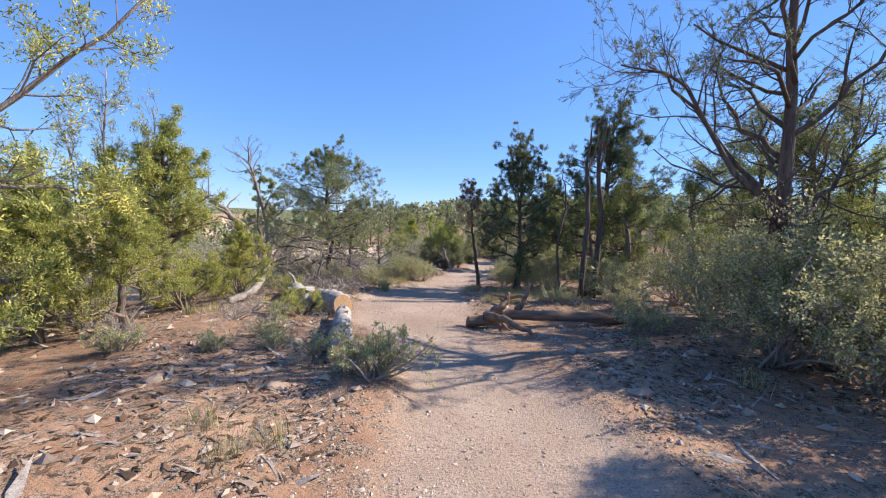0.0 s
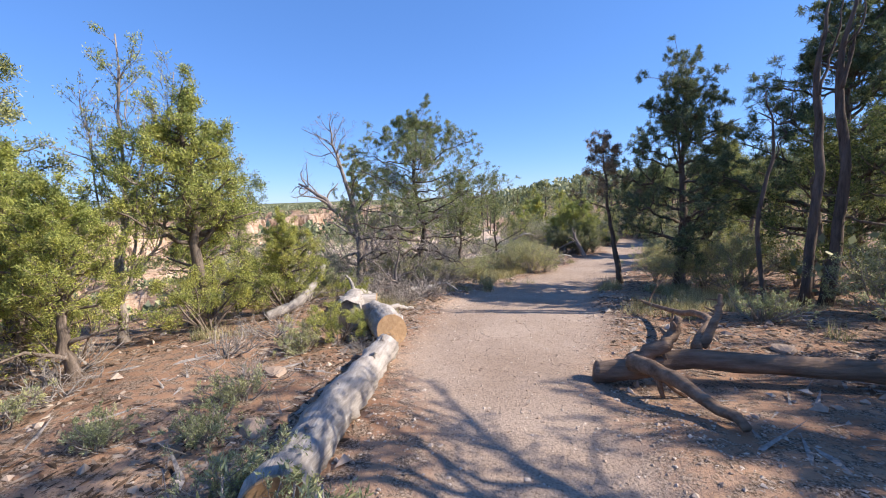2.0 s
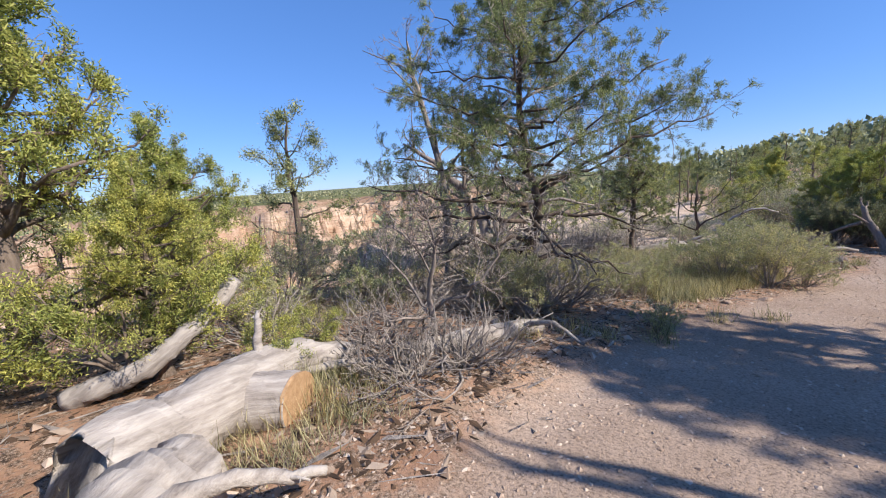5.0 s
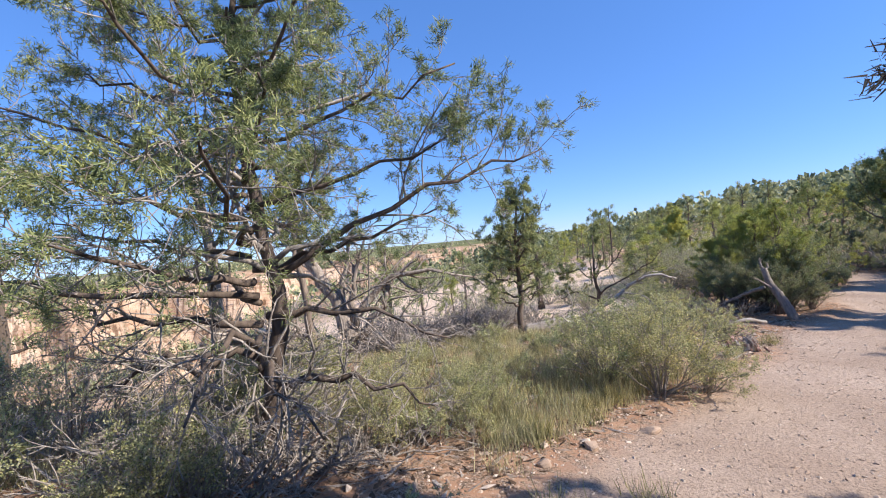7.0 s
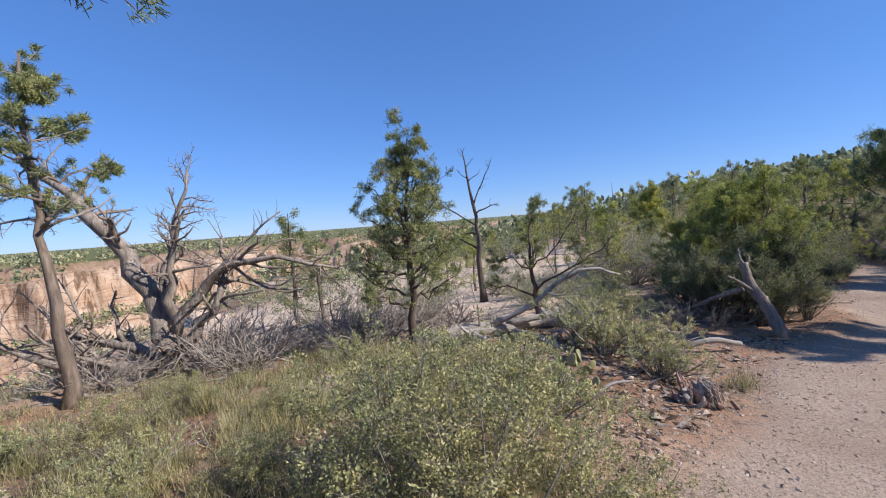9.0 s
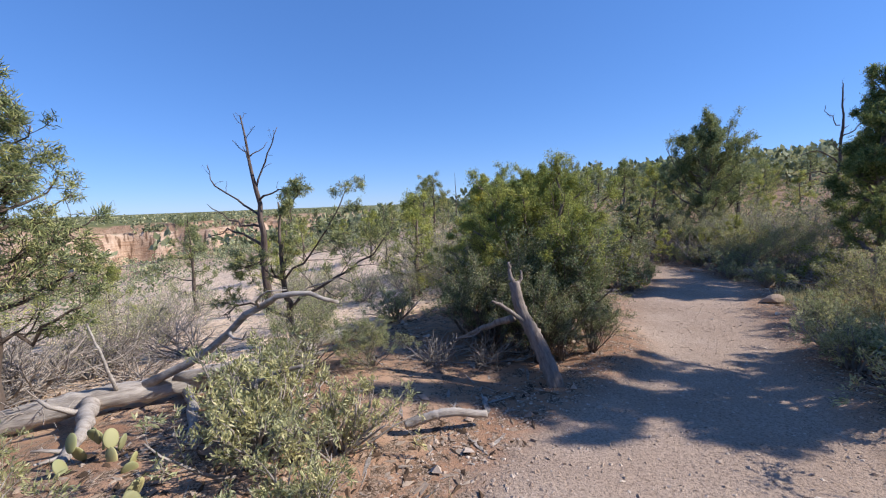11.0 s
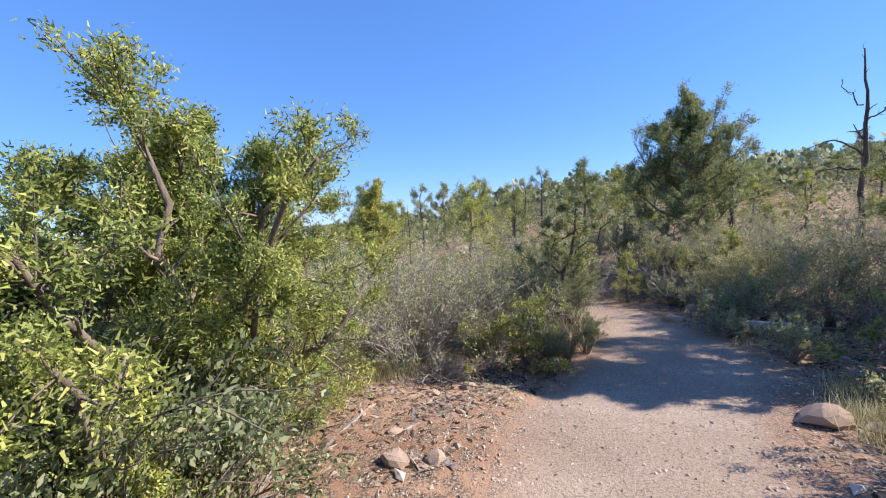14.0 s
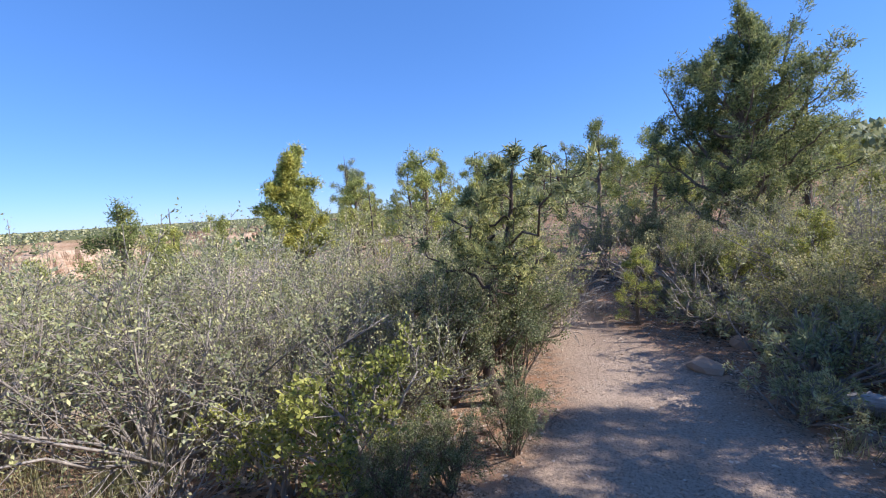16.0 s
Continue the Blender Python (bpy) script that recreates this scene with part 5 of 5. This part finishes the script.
def canyon_spot():
    x, y = gf.uniform(-118, -16), gf.uniform(-30, 170)
    depth = float(canyon(x, y)[0])
    flat = abs(float(land(x + 1, y, False)) - float(land(x - 1, y, False)))
    if depth < 1 and offset(x, y) > -14 or flat > 1.6 or offset(x, y) > -32:
        return None
    return x, y


woods("hill_woods", "dense pinyon and juniper woodland on the hill", 1500, hill_spot, 0.52, 75, (1.7, 3.3))
woods("mesa_woods", "low woodland on the far mesa top", 4800, mesa_spot, 0.8, 12, (0.8, 1.7))
woods("canyon_scrub", "scattered dark scrub on canyon ledges", 3600, canyon_spot, 0.6, 22, (0.7, 2.4))


def slope_spot():
    x, y = gf.uniform(-34, 28), gf.uniform(-6, 62)
    off = float(offset(x, y))
    if -3.4 - 0.12 * max(0, 26 - y) < off < 4.2 and y < 34 or y < 12 and off < 0 or float(canyon(x, y)[0]) > 9 or -15 < off < -3 and y < 34:
        return None
    return x, y


woods("slope_scrub", "low brush scattered over dry woodland slopes", 1500, slope_spot, 0.1, 70, (0.35, 1.1))

# ---- ground cover ----
gc = np.random.default_rng(41)


def near_spots(n, test):
    out = []
    while len(out) < n:
        y = gc.uniform(-1.5, 31, 4000)
        x = np.interp(y, TRAIL_Y, TRAIL_X) + gc.normal(size=4000) * 3.2
        keep = test(x, y, offset(x, y))
        out.extend(np.stack([x, y], 1)[keep][: n - len(out)])
    return np.array(out)


def grass(name, label, mat, spots, blades, tall, spread):
    pos = np.repeat(spots, blades, 0) + gc.normal(size=(len(spots) * blades, 2)) * spread
    n = len(pos)
    base = np.column_stack([pos, land(pos[:, 0], pos[:, 1]) - 0.01])
    big = np.repeat(gc.uniform(0.6, 1.3, len(spots)), blades) * gc.uniform(0.5, 1.2, n)
    h = np.column_stack([gc.normal(size=(n, 2)) * 0.38, np.ones(n)])
    bend = np.column_stack([gc.normal(size=(n, 2)) * 0.3, np.full(n, 0.75)])
    side = np.column_stack([gc.normal(size=(n, 2)), np.zeros(n)])
    side *= 0.0022 / (np.linalg.norm(side, axis=1)[:, None] + 1e-6)
    mid = base + h * (tall * 0.55 * big)[:, None]
    tip = mid + (h * 0.6 + bend) * (tall * 0.4 * big)[:, None]
    verts = np.stack([base - side, base + side, mid + side * 0.8, mid - side * 0.8, tip], 1).reshape(-1, 3)
    i = np.arange(n) * 5
    quads, tris = np.stack([i, i + 1, i + 2, i + 3], 1), np.stack([i + 3, i + 2, i + 4], 1)
    tagged(new(name, mesh_of(name, verts, [quads, tris], mat)), label, "grass", "", "stuff")


def verge(x, y, off):
    thick = rough(x, y, 2.5, 3, 61)
    bank = (y > 20.4) & (y < 23.4) & (off > -2.4) & (off < 0)
    return ~bank & (np.abs(off) > 1.25) & (off > -9) & (off < 7) & (thick > 0.12 + 0.45 * (1 - step(7, 9.5, y)) + 0.25 * (off > 0) - 0.36 * step(11, 13.0, y) * (off < 0) * (1 - step(16.5, 18, y)))


grass("grass", "green and straw bunchgrass tufts on dry ground", BLADE, np.concatenate([near_spots(480, verge), [(-2.2, 9.75), (-2.45, 9.85), (-1.75, 10.25), (-1.4, 10.6), (-2.0, 10.2), (-1.15, 11.6), (-0.75, 12.0), (0.0, 16.6), (0.05, 16.7), (-1.5, 2.6), (-1.2, 2.3), (-1.0, 2.5), (2.4, 4.9), (2.9, 3.7), (2.7, 7.6), (2.2, 8.9), (3.9, 24.9), (4.1, 24.6), (4.3, 24.9), (3.7, 24.6)]]), 64, 0.17, 0.06)
grass("dry_grass", "straw-coloured dry grass between shrubs", STRAW, near_spots(950, verge), 56, 0.16, 0.07)


def scatter_pieces(name, label, category, mat, spots, sizes, flat, lie, open_back=False):
    """Small angular pieces, each an eight-sided lump."""
    n = len(spots)
    corner = np.array([(1, 0, 0), (-1, 0, 0), (0, 1, 0), (0, -1, 0), (0, 0, 1), (0, 0, -1)], float)
    shape = corner[None] * (1 + 0.35 * gc.normal(size=(n, 6, 1))) * np.array((1.0, 0.75 if lie is None else lie, flat))
    shape += 0.15 * gc.normal(size=shape.shape) * np.array((1, 0.6, flat))
    a = gc.uniform(0, 6.283, n)
    c, s = np.cos(a), np.sin(a)
    size = gc.uniform(0, 1, n) ** 2 * (sizes[1] - sizes[0]) + sizes[0]
    x, y = (shape[..., 0] * c[:, None] - shape[..., 1] * s[:, None]), (shape[..., 0] * s[:, None] + shape[..., 1] * c[:, None])
    tilt = gc.normal(size=(n, 1)) * (0.25 if lie is not None else 0.1)
    z = shape[..., 2] + x * tilt
    verts = np.stack([x * size[:, None] + spots[:, :1], y * size[:, None] + spots[:, 1:], z * size[:, None] + land(spots[:, 0], spots[:, 1])[:, None] + (size * flat * 0.4)[:, None]], -1).reshape(-1, 3)
    f = np.array([(0, 2, 4), (2, 1, 4), (1, 3, 4), (3, 0, 4), (2, 0, 5), (1, 2, 5), (3, 1, 5), (0, 3, 5)])
    f = f[:4] if open_back else f
    faces = (np.arange(n)[:, None, None] * 6 + f[None]).reshape(-1, 3)
    tagged(new(name, mesh_of(name, verts, [faces], mat)), label, category, "", "stuff")


scatter_pieces("gravel", "small angular gravel strewn along the trail", "gravel", STONE, near_spots(44000, lambda x, y, o: (np.abs(o) < 1.6) & (gc.random(len(x)) < 0.25 + 0.5 * step(0.4, 1.1, np.abs(o)))), (0.004, 0.018), 0.42, None)
scatter_pieces("rubble", "broken sandstone bits on bare soil", "rubble", STONE, near_spots(2200, lambda x, y, o: (np.abs(o) > 1.0) & (np.abs(o) < 6)), (0.012, 0.06), 0.55, None)
scatter_pieces("leaf_litter", "dead leaves, bark chips and needles on soil", "leaf litter", LITTER, near_spots(84000, lambda x, y, o: (np.abs(o) > 1.0 + 0.3 * gc.random(len(x))) & (np.abs(o) < 8) & (rough(x, y, 1.3, 3, 81) > -0.15)), (0.01, 0.06), 0.10, 0.35, True)
scatter_pieces("fallen_twigs", "grey fallen twigs and bark strips on soil", "twigs", TWIG_GREY, near_spots(5200, lambda x, y, o: (np.abs(o) > 1.15) & (np.abs(o) < 7)), (0.04, 0.2), 0.035, 0.05)
